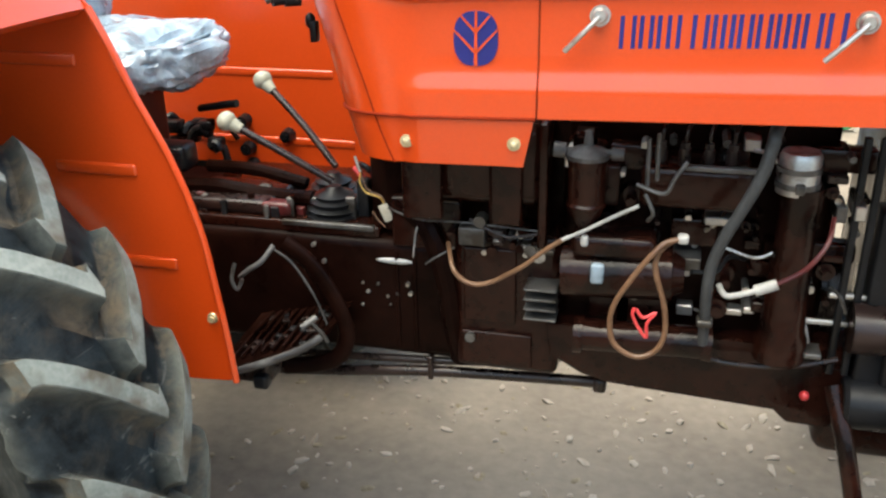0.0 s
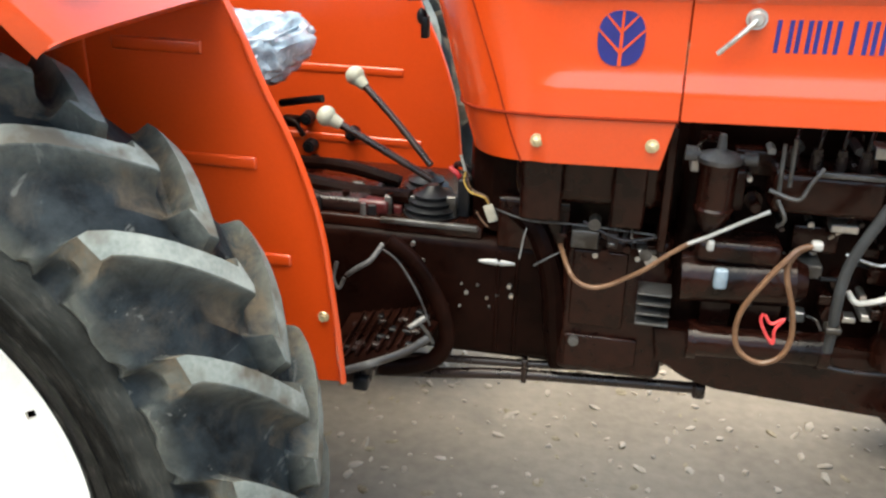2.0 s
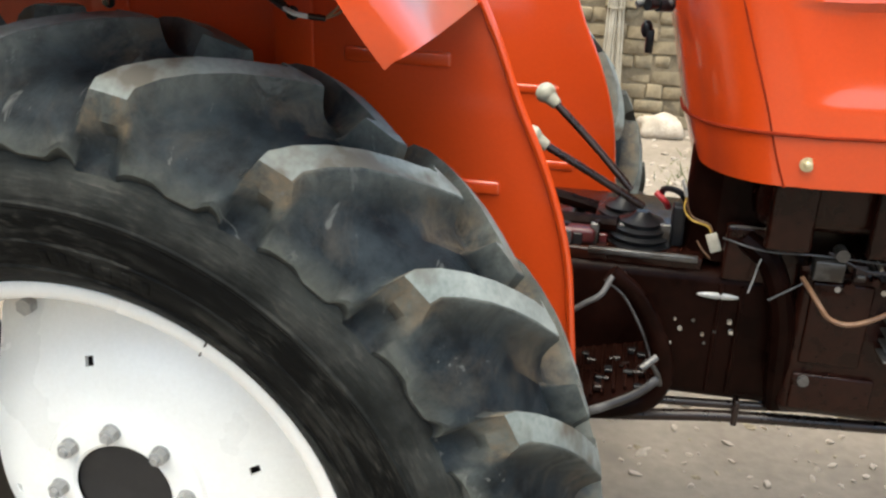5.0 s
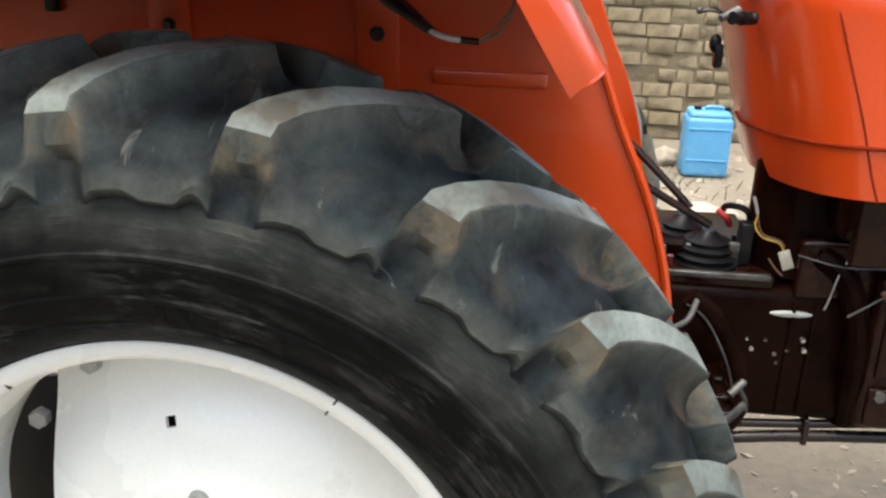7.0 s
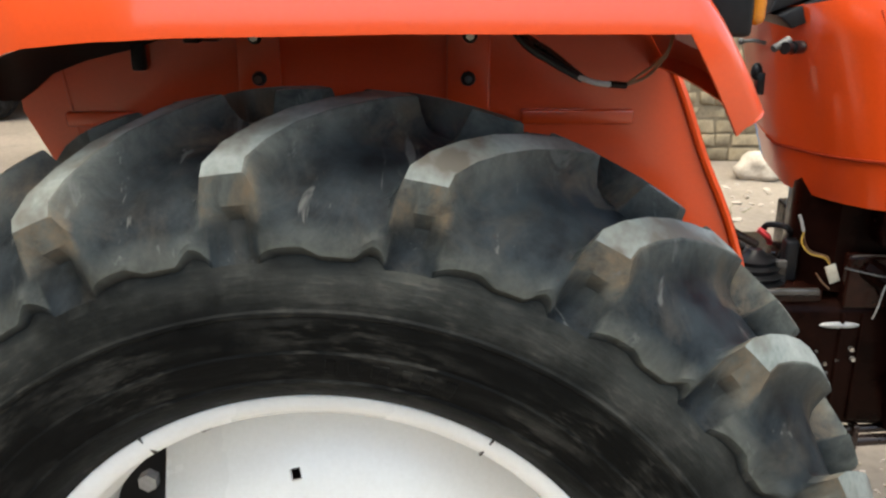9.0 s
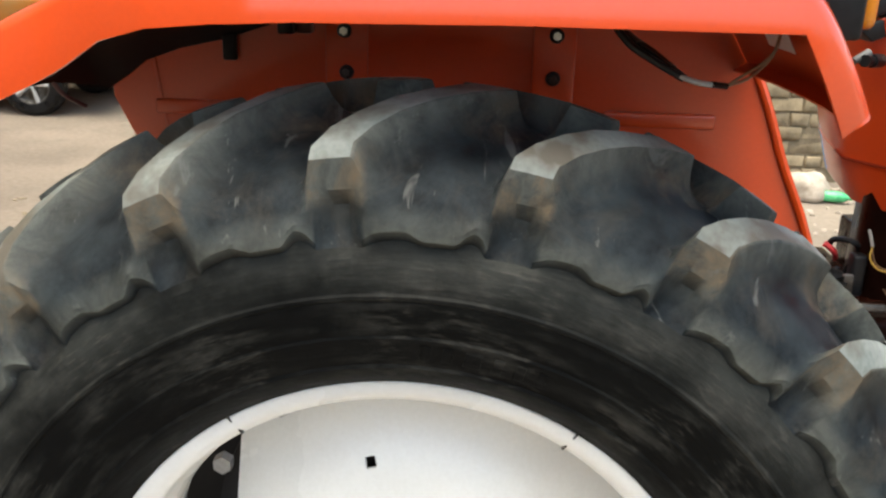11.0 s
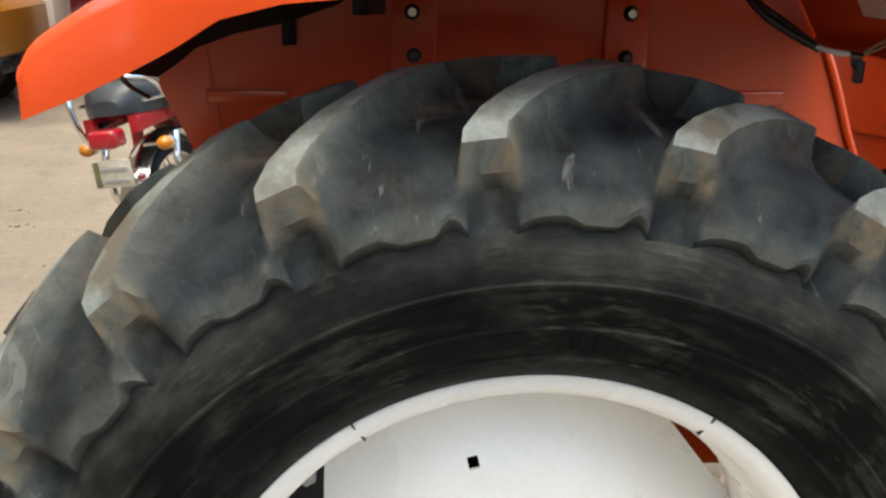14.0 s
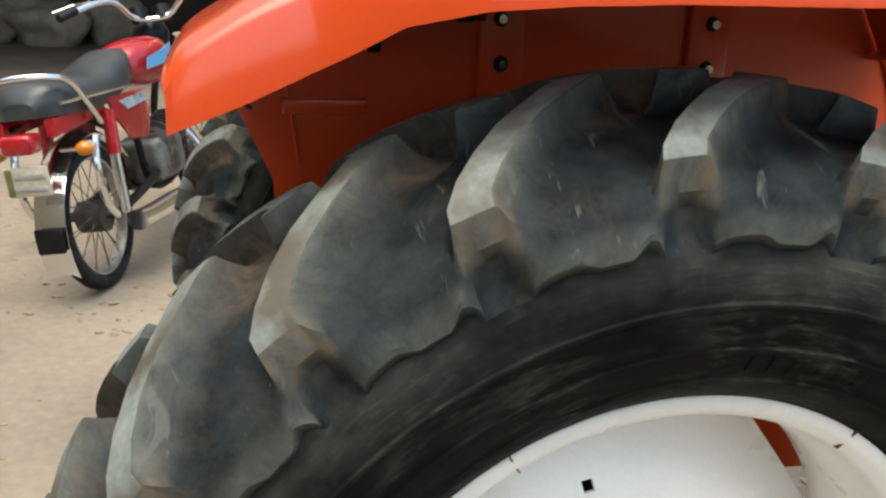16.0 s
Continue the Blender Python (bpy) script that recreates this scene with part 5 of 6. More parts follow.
for i in range(9):
    a = i / 8
    bm = bmesh.new()
    x = 0.60 + 0.15 * a
    box(bm, (x, -0.40 + 0.05 * a, 0.672 + 0.034 * a), (x + 0.006, -0.20, 0.680 + 0.034 * a), 0.002)
    part("tread_bar", bm, M["shaded_dark"], step)
bm = bmesh.new()
tube(bm, [(0.672, -0.27, 0.870), (0.715, -0.265, 0.835), (0.752, -0.262, 0.78), (0.778, -0.26, 0.72), (0.785, -0.26, 0.67), (0.765, -0.262, 0.625), (0.715, -0.27, 0.605), (0.655, -0.28, 0.60)], 0.018, 6, 14, 0.55)
guard = part("pedal_guard", bm, M["shaded_dark"], tractor, "black curved pedal guard")
bm = bmesh.new()
tube(bm, [(0.664, -0.30, 0.868), (0.700, -0.297, 0.840), (0.738, -0.295, 0.775), (0.760, -0.295, 0.715)], 0.0022, 6, 8)
part("guard_edge", bm, M["scuffed"], guard)
bm = bmesh.new()
tube(bm, [(0.615, -0.35, 0.828), (0.635, -0.35, 0.845), (0.66, -0.345, 0.862), (0.675, -0.32, 0.885)], 0.0048, 5, 10)
pedal = part("pedal", bm, M["scuffed"], tractor, "worn grey pedal arm")
bm = bmesh.new()
rod(bm, (0.737, -0.365, 0.742), (0.762, -0.345, 0.757), 0.0065, seg=12)
tube(bm, [(0.752, -0.355, 0.752), (0.768, -0.345, 0.725), (0.775, -0.335, 0.700)], 0.004, 4, 8)
part("pedal_pin", bm, M["dull"], pedal)
bm = bmesh.new()
tube(bm, [(0.58, -0.30, 0.83), (0.575, -0.31, 0.80), (0.585, -0.31, 0.78), (0.595, -0.305, 0.80)], 0.004, 5, 8)
part("return_spring", bm, M["dull"], pedal)
block("step_bracket", (0.57, -0.36, 0.60), (0.66, -0.20, 0.655), 0.012, "lever", parent=step)
block("step_bolt", (0.628, -0.375, 0.598), (0.658, -0.345, 0.628), 0.006, "black", parent=step)

# ---- seat wrapped in plastic ----
def wrapped(bm, centre, size, seed, crinkle=0.016):
    r = bmesh.ops.create_uvsphere(bm, u_segments=72, v_segments=40, radius=1)
    for v in r["verts"]:
        p = v.co.copy()
        q = Vector([math.copysign(abs(u) ** 0.6, u) for u in p])
        n1 = noise.noise(p * 2.2 + Vector((seed, 0, 0)))
        n2 = abs(noise.noise(p * 6 + Vector((0, seed, 0))))
        v.co = Vector(centre) + Vector((q.x * size[0], q.y * size[1], q.z * size[2])) + p * (crinkle * 1.6 * n1 - crinkle * 1.7 * n2)
    return bm


bm = bmesh.new()
wrapped(bm, (0.19, 0.02, 1.155), (0.21, 0.215, 0.065), 3)
seat = part("seat", bm, M["plastic"], tractor, "driver's seat wrapped in clear plastic", 60)
bm = bmesh.new()
wrapped(bm, (0.0, 0.02, 1.30), (0.08, 0.215, 0.17), 8)
part("backrest", bm, M["plastic"], seat, "", 60)
block("seat_post", (0.10, -0.08, 0.86), (0.24, 0.10, 1.10), 0.02, "black", parent=seat)
block("seat_latch", (0.24, -0.10, 0.93), (0.38, -0.03, 0.99), 0.015, "black", parent=seat)
bm = bmesh.new()
tube(bm, [(0.32, 0.10, 1.02), (0.38, 0.08, 1.035), (0.43, 0.07, 1.045)], 0.009, 4, 10)
part("hand_lever", bm, M["black"], tractor, "black hand lever")
for x, z in ((0.211, 0.898), (0.216, 0.823), (0.223, 0.776), (0.335, 0.865)):
    bm = bmesh.new()
    rod(bm, (x, 0.436, z), (x, 0.405, z), 0.019, 0.016, seg=20)
    rod(bm, (x, 0.405, z), (x, 0.400, z), 0.010, seg=16)
    part("rubber_plug", bm, M["black"], far_fender, "black rubber plug")
for x0, x1, z in ((0.10, 0.47, 1.03), (0.05, 0.52, 0.845)):
    bm = bmesh.new()
    box(bm, (x0, 0.433, z - 0.011), (x1, 0.442, z + 0.011), 0.0045, 3)
    part("pressed_rib", bm, M["orange"], far_fender)

# sticker, lamp and wiring on the near fender
bm = bmesh.new()
sheet(bm, [[(x, y, 0) for x in (0.0, 0.04, 0.08)] for y in (0.0, 0.1)], 0.0008)
for v in bm.verts:
    t = v.co.x / 0.08
    p = Vector((0.389 + 0.033 * t, -0.70 + v.co.y, 1.4175 - 0.058 * t + 0.0145))
    v.co = p + Vector((0, 0, v.co.z))
part("sticker", bm, M["decal"], near_fender, "white sticker on the fender")
bm = bmesh.new()
box(bm, (0.383, -0.850, 1.402), (0.432, -0.745, 1.472), 0.006, 3)
lamp = part("indicator_lamp", bm, M["black"], near_fender, "black indicator lamp with amber lens")
bm = bmesh.new()
box(bm, (0.430, -0.842, 1.412), (0.447, -0.753, 1.464), 0.0082, 3)
part("lens", bm, M["amber"], lamp, "amber lens")
for k, m, dy in ((0, "black", 0.0), (1, "lever", 0.007)):
    bm = bmesh.new()
    tube(bm, [(0.196, -0.74 + dy, 1.425), (0.226, -0.76 + dy, 1.387 + dy), (0.254, -0.765 + dy, 1.369 + dy), (0.286, -0.775, 1.352)], 0.0042, 6, 8)
    part("wiring", bm, M[m], near_fender, "loose lamp wiring under the fender")
bm = bmesh.new()
tube(bm, [(0.282, -0.775, 1.354), (0.298, -0.785, 1.350), (0.314, -0.785, 1.348)], 0.0030, 4, 8)
part("wire_joint", bm, M["cable"], near_fender, "pale taped wire joint")
bm = bmesh.new()
rod(bm, (0.312, -0.785, 1.3485), (0.330, -0.778, 1.346), 0.0036, seg=10)
part("wire_joint", bm, M["lever"], near_fender)
for dz in (0.0, 0.004):
    bm = bmesh.new()
    tube(bm, [(0.329, -0.778, 1.346), (0.349 - dz, -0.782, 1.355 + dz), (0.359 - dz, -0.80, 1.372), (0.364, -0.812, 1.388), (0.372, -0.80, 1.415)], 0.0016, 6, 6)
    part("wiring", bm, M["hose_brown"], near_fender)
for x, y, m in ((-0.195, -0.52, "black"), (-0.175, -0.50, "maroon")):
    block("lamp_bracket", (x, y - 0.012, 1.36), (x + 0.022, y + 0.012, 1.44), 0.003, m, parent=near_fender)

# black controls beside the seat
rnd = random.Random(31)
for i in range(22):
    p = Vector((rnd.uniform(0.04, 0.19), rnd.uniform(0.33, 0.40), rnd.uniform(0.83, 0.91)))
    q = p + Vector((rnd.uniform(-0.05, 0.07), rnd.uniform(-0.04, 0.04), rnd.uniform(-0.05, 0.03)))
    bm = bmesh.new()
    if i % 2:
        tube(bm, [p, (p + q) / 2 + Vector((0, 0, 0.012)), q], rnd.uniform(0.007, 0.016), 4, 8)
    else:
        box(bm, p - Vector((0.022, 0.015, 0.012)), p + Vector((0.02, 0.015, 0.02 * rnd.random() + 0.006)), 0.006, 2)
    part("control_fitting", bm, M[rnd.choice(("black", "black", "shaded_dark"))], far_fender, "black control fitting on the fender")


# ---- brick wall behind ----
WALL_Y = 4.45
bm = bmesh.new()
box(bm, (0.15, WALL_Y - 0.038, -0.1), (7.0, WALL_Y + 0.24, 2.2))
wall = thing("wall_back", bm, M["mortar"], "old wall of pale mud-jointed bricks", "wall", kind="structure")


def brick_mesh(w, h, d, seed):
    bm = bmesh.new()
    r = bmesh.ops.create_cube(bm, size=1.0, matrix=Matrix.Diagonal((w, d, h, 1)))
    bmesh.ops.bevel(bm, geom=bm.edges[:], offset=0.008, segments=1, affect="EDGES")
    rn = random.Random(seed)
    for v in bm.verts:
        v.co += Vector((rn.uniform(-0.006, 0.006), rn.uniform(-0.006, 0.006), rn.uniform(-0.005, 0.005)))
    return finish("brick", bm, M["brick"], 50)


LONG = [brick_mesh(0.228, 0.084, 0.10, i) for i in range(6)]
SHORT = [brick_mesh(0.115, 0.084, 0.10, 20 + i) for i in range(6)]
rnd = random.Random(7)
rest = []
for row in range(23):
    z = 0.045 + 0.095 * row
    x = 0.16 + (0.07 if row % 2 else 0.0) + rnd.uniform(-0.03, 0.03)
    header = row % 3 == 1
    while x < 6.9:
        kind = SHORT if (header and rnd.random() < 0.80) or rnd.random() < 0.25 else LONG
        w = 0.115 if kind is SHORT else 0.228
        w *= rnd.uniform(0.72, 1.06)
        m = pose(x + w / 2, WALL_Y + rnd.uniform(-0.012, 0.012), z + rnd.uniform(-0.006, 0.006), rnd.uniform(-2, 2), rnd.uniform(-1.6, 1.6), rnd.uniform(-2, 2)) @ Matrix.Diagonal((w / (0.115 if kind is SHORT else 0.228), 1, rnd.uniform(0.90, 1.10), 1))
        me = rnd.choice(kind)
        if 0.4 < x < 2.9 and z < 1.7:
            b = new("brick", me)
            b.parent = wall
            b.matrix_basis = m
        else:
            rest.append((me, m))
        x += w + 0.006 + rnd.uniform(0, 0.006)
bm = bmesh.new()
for me, m in rest:
    n0 = len(bm.verts)
    bm.from_mesh(me)
    bm.verts.ensure_lookup_table()
    for v in bm.verts[n0:]:
        v.co = m @ v.co
more = part("brickwork", bm, M["brick"], wall, "more of the same brickwork", 50)
more["kind"] = "stuff"

# ---- blue jerrycan and rubble at the wall's foot ----
bm = bmesh.new()
box(bm, (1.302, 3.500, 0.002), (1.566, 3.700, 0.352), 0.030, 4)
can = thing("jerrycan", bm, M["jerry"], "light blue plastic jerrycan standing on the earth", "jerrycan")
bm = bmesh.new()
box(bm, (1.316, 3.512, 0.335), (1.552, 3.688, 0.382), 0.024, 4)
part("shoulder", bm, M["jerry"], can)
bm = bmesh.new()
tube(bm, [(1.415, 3.60, 0.375), (1.420, 3.60, 0.392), (1.46, 3.60, 0.398), (1.510, 3.60, 0.392), (1.515, 3.60, 0.375)], 0.011, 5, 12)
part("handle", bm, M["jerry"], can)
for x in (1.37, 1.535):
    bm = bmesh.new()
    rod(bm, (x, 3.60, 0.378), (x, 3.60, 0.398), 0.022, seg=24)
    part("cap", bm, M["black"], can, "dark screw cap")
for z in (0.10, 0.282):
    bm = bmesh.new()
    box(bm, (1.314, 3.494, z), (1.554, 3.506, z + 0.010), 0.004)
    part("moulded_rib", bm, M["jerry"], can)


def lump(name, centre, size, seed, label, category="stone", mat="stone", group="rubble at the wall"):
    bm = bmesh.new()
    bmesh.ops.create_icosphere(bm, subdivisions=3, radius=1)
    for v in bm.verts:
        k = 1 + 0.35 * noise.noise(v.co * 1.3 + Vector((seed, 0, 0))) + 0.12 * noise.noise(v.co * 4 + Vector((0, seed, 0)))
        v.co = Vector(centre) + Vector((v.co.x * size[0], v.co.y * size[1], v.co.z * size[2])) * k
    return thing(name, bm, M[mat], label, category, group, angle=60)


# a bundle of dry reeds leaning on the wall, fanned at the foot
reed_bundle = thing("reed_bundle", None, None, "bundle of dry pale reeds leaning on the brick wall", "reed bundle")
rnd = random.Random(77)
for i in range(22):
    u, d = -1 + 2 * (i + 0.5) / 22, rnd.random()
    foot = Vector((0.635 + 0.075 * u, 4.13 + 0.08 * d, 0.004))
    tip = Vector((0.615 + 0.030 * u + 0.02 * (rnd.random() - 0.5), 4.37 + 0.03 * d, 1.18 + 0.2 * rnd.random()))
    bm = bmesh.new()
    tube(bm, [foot, foot.lerp(tip, 0.5) + Vector((0.015 * (rnd.random() - 0.5), 0, 0)), tip], 0.0055 + 0.003 * rnd.random(), 4, 6)
    part("reed", bm, M["sack"], reed_bundle)
bm = bmesh.new()
tube(bm, [(0.625 + 0.052 * math.cos(a), 4.288 + 0.040 * math.sin(a), 0.78) for a in (2 * math.pi * k / 12 for k in range(13))], 0.005, 2, 6)
part("twine", bm, M["sack"], reed_bundle, "twine round the reeds")
lump("stone", (1.235, 3.76, 0.05), (0.075, 0.07, 0.06), 1, "pale lump of broken plaster on the earth")
lump("stone", (0.98, 4.15, 0.06), (0.15, 0.10, 0.09), 3, "grey rubble heap at the foot of the wall")
lump("stone", (2.15, 3.95, 0.07), (0.16, 0.12, 0.10), 5, "pale stone at the foot of the wall")
lump("stone", (0.78, 3.70, 0.04), (0.08, 0.07, 0.06), 6, "small pale stone on the earth")
lump("stone", (1.30, 2.75, 0.03), (0.17, 0.10, 0.05), 9, "flat pale slab of broken concrete")
bm = bmesh.new()
turned(bm, [(0.030, 0.0), (0.036, 0.01), (0.036, 0.13), (0.030, 0.16), (0.013, 0.19), (0.013, 0.21)], 0, 0, 20)
bottle = thing("bottle", bm, M["green"], "crumpled green plastic bottle lying on rubble", "bottle")
bottle.matrix_basis = pose(2.22, 3.90, 0.04, 90, 0, 75)

# ---- litter and pebbles on the earth ----
rnd = random.Random(21)


def scatter(name, count, where, size, mat, label, seed, flat=0.6):
    rn = random.Random(seed)
    bm = bmesh.new()
    for _ in range(count):
        x, y = rn.uniform(*where[0]), rn.uniform(*where[1])
        s = size * rn.uniform(0.4, 1.5)
        m = Matrix.Translation((x, y, ground_height(x, y) + s * flat * 0.3)) @ Euler((rn.uniform(-0.3, 0.3), rn.uniform(-0.3, 0.3), rn.uniform(0, 6.3))).to_matrix().to_4x4() @ Matrix.Diagonal((s * rn.uniform(0.7, 1.9), s * rn.uniform(0.5, 1.0), s * flat, 1))
        r = bmesh.ops.create_icosphere(bm, subdivisions=1, radius=1, matrix=m)
        for v in r["verts"]:
            v.co += Vector((rn.uniform(-1, 1), rn.uniform(-1, 1), 0)) * s * 0.2
    return thing(name, bm, M[mat], label, name, kind="stuff", angle=40)


scatter("pebbles", 420, ((-0.2, 2.4), (-0.9, 2.2)), 0.0085, "stone", "pale pebbles and crumbs on the earth", 1)
scatter("litter", 330, ((-0.2, 2.4), (-0.9, 2.2)), 0.014, "litter", "dry leaf scraps on the earth", 2, 0.22)
scatter("clods", 300, ((0.4, 2.3), (0.1, 1.6)), 0.011, "stone", "crumbled clods of earth on the ground", 9, 0.55)
scatter("gravel", 260, ((-2.6, -0.4), (0.2, 3.5)), 0.014, "litter", "scattered dark crumbs on the earth", 3, 0.4)
scatter("rubble", 160, ((0.5, 2.6), (3.0, 4.4)), 0.02, "stone", "small rubble at the foot of the wall", 4, 0.6)
bm = bmesh.new()
rn = random.Random(5)
for _ in range(90):
    x, y = rn.gauss(1.25, 0.22), rn.gauss(3.30, 0.18)
    h, a = rn.uniform(0.02, 0.07), rn.uniform(0, 6.3)
    dx, dy = 0.004 * math.cos(a), 0.004 * math.sin(a)
    lean = Vector((rn.uniform(-0.05, 0.05), rn.uniform(-0.05, 0.05), h))
    p = Vector((x, y, 0.0))
    vs = [bm.verts.new(p + Vector((dx, dy, 0))), bm.verts.new(p - Vector((dx, dy, 0))), bm.verts.new(p + lean * 0.6 + Vector((-dx, -dy, 0)) * 0.8), bm.verts.new(p + lean), bm.verts.new(p + lean * 0.6 + Vector((dx, dy, 0)) * 0.8)]
    bm.faces.new(vs)
thing("weeds", bm, M["weed"], "thin dusty weeds by the rubble", "weeds", kind="stuff")

# ---- unseen wall added behind the camera, cuts the low light ----
bm = bmesh.new()
box(bm, (-16, -9.2, -0.1), (16, -9.0, 2.4))
thing("wall_yard", bm, M["brick"], "long unseen tan brick wall added to cut low light", "wall", kind="structure")

# ---- plastered building with a dark open front, and things stored in it ----
bm = bmesh.new()
box(bm, (-3.48, 7.0, -0.1), (-3.02, 7.5, 3.19), 0.03)
thing("wall_pillar", bm, M["plaster"], "buff plastered pillar", "pillar", kind="structure")
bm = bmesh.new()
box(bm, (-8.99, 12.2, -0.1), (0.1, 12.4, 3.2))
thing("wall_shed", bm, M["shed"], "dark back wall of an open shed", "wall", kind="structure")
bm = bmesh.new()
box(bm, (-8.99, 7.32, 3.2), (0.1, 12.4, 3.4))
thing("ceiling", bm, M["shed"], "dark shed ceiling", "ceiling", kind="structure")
# added above the view: cuts skylight on the ground before the shed
bm = bmesh.new()
box(bm, (-9.0, 7.02, 3.2), (0.1, 7.3, 7.0))
thing("wall_upper", bm, M["plaster"], "unseen buff upper wall added over the shed to cut skylight", "wall", kind="structure")
# added wall out of view, closes the left side against open sky
bm = bmesh.new()
box(bm, (-9.2, -9.0, -0.1), (-9.0, 12.4, 4.5))
thing("wall_side", bm, M["plaster"], "unseen buff plastered wall added to close the side", "wall", kind="structure")
# added wall out of view: blocks skylight from the left
bm = bmesh.new()
box(bm, (-4.7, -8.99, -0.1), (-4.5, 4.3, 5.0))
thing("wall_lane", bm, M["brick"], "unseen tan brick wall added to block skylight", "wall", kind="structure")
bm = bmesh.new()
box(bm, (0.1, 4.7, -0.1), (0.3, 12.4, 3.4))
thing("wall_shed_side", bm, M["plaster"], "buff side wall of the shed", "wall", kind="structure")
for i, (x, y, sx, sz) in enumerate(((-3.55, 11.6, 0.45, 0.34), (-2.75, 11.4, 0.5, 0.30), (-1.95, 11.7, 0.42, 0.38), (-3.1, 11.8, 0.4, 0.72), (-4.4, 11.6, 0.5, 0.4))):
    lump("sack", (x, y, sz * 0.85), (sx, 0.35, sz), 30 + i, "dusty filled sack in the shed", "sack", "sack", "sacks in the shed")


# ---- parked car by the pillar ----
def parked_car(x0, y0):
    """A small hatchback parked along the x axis, tail at x0, near side at y0."""
    y1 = y0 + 1.42
    bm = bmesh.new()
    slab(bm, [(x0 + a, z) for a, z in ((-0.05, 0.36), (-0.80, 0.36), (-0.86, 0.24), (-2.42, 0.24), (-2.48, 0.34), (-3.16, 0.34), (-3.22, 0.27), (-3.40, 0.30), (-3.44, 0.60), (-3.36, 0.80), (-2.60, 0.92), (-1.0, 0.96), (0.0, 0.95), (0.10, 0.86), (0.12, 0.56), (0.08, 0.38))], y0, y1, 0.05)
    car = thing("car", bm, M["ochre"], "ochre yellow small car parked beside the pillar", "car")
    bm = bmesh.new()
    slab(bm, [(x0 + a, z) for a, z in ((-0.14, 0.94), (-0.34, 1.36), (-0.60, 1.42), (-1.70, 1.42), (-2.55, 0.92))], y0 + 0.09, y1 - 0.09, 0.05)
    cabin = part("cabin", bm, M["ochre"], car)
    for outline in (((-0.34, 0.98), (-0.46, 1.32), (-1.02, 1.34), (-1.02, 0.98)), ((-1.10, 0.98), (-1.10, 1.34), (-1.64, 1.34), (-2.16, 0.98))):
        bm = bmesh.new()
        slab(bm, [(x0 + a, z) for a, z in outline], y0 + 0.084, y0 + 0.10)
        part("window", bm, M["black"], cabin, "dark side window")
    for yy in (y0, y1):
        bm = bmesh.new()
        box(bm, (x0 - 0.30, min(yy, yy - 0.1 * (1 if yy > y0 else 0)) - 0.004, 0.83), (x0 + 0.10, yy + (0.1 if yy == y0 else 0.004), 0.945), 0.02)
        part("tail_lamp", bm, M["red"], car, "red wrap-round tail lamp")
    bm = bmesh.new()
    box(bm, (x0 - 0.04, y0 + 0.02, 0.39), (x0 + 0.15, y1 - 0.02, 0.52), 0.03, 3)
    part("bumper", bm, M["black"], car, "dark rear bumper")
    for a in (-0.46, -2.82):
        for yy, s in ((y0 + 0.02, 1), (y1 - 0.02, -1)):
            bm = bmesh.new()
            lathe(bm, [(0.165, yy), (0.185, yy - s * 0.008), (0.235, yy - s * 0.004), (0.262, yy + s * 0.02), (0.264, yy + s * 0.13), (0.24, yy + s * 0.16), (0.165, yy + s * 0.16)], (x0 + a, 0.262), 40, closed=True)
            bmesh.ops.recalc_face_normals(bm, faces=bm.faces[:])
            wh = part("wheel", bm, M["black"], car, "black car tyre")
            bm = bmesh.new()
            lathe(bm, [(0.0, yy + s * 0.012), (0.05, yy + s * 0.008), (0.055, yy + s * 0.03), (0.135, yy + s * 0.038), (0.158, yy + s * 0.004), (0.172, yy + s * 0.002), (0.172, yy + s * 0.06)], (x0 + a, 0.262), 40)
            part("rim", bm, M["dull"], wh, "silver wheel rim")
            for i in range(5):
                bm = bmesh.new()
                g = 2 * math.pi * i / 5
                rod(bm, (x0 + a, yy + s * 0.018, 0.262), (x0 + a + 0.155 * math.cos(g), yy + s * 0.012, 0.262 + 0.155 * math.sin(g)), 0.016, 0.020, seg=8)
                part("spoke", bm, M["nut"], wh)
    return car


parked_car(-3.19, 5.70)
# lump stands in for an unidentified dark red thing
lump("cloth_sack", (-4.08, 11.2, 0.36), (0.34, 0.3, 0.42), 61, "dark red lump for an unidentified thing in the shed", "sack", "red", "")


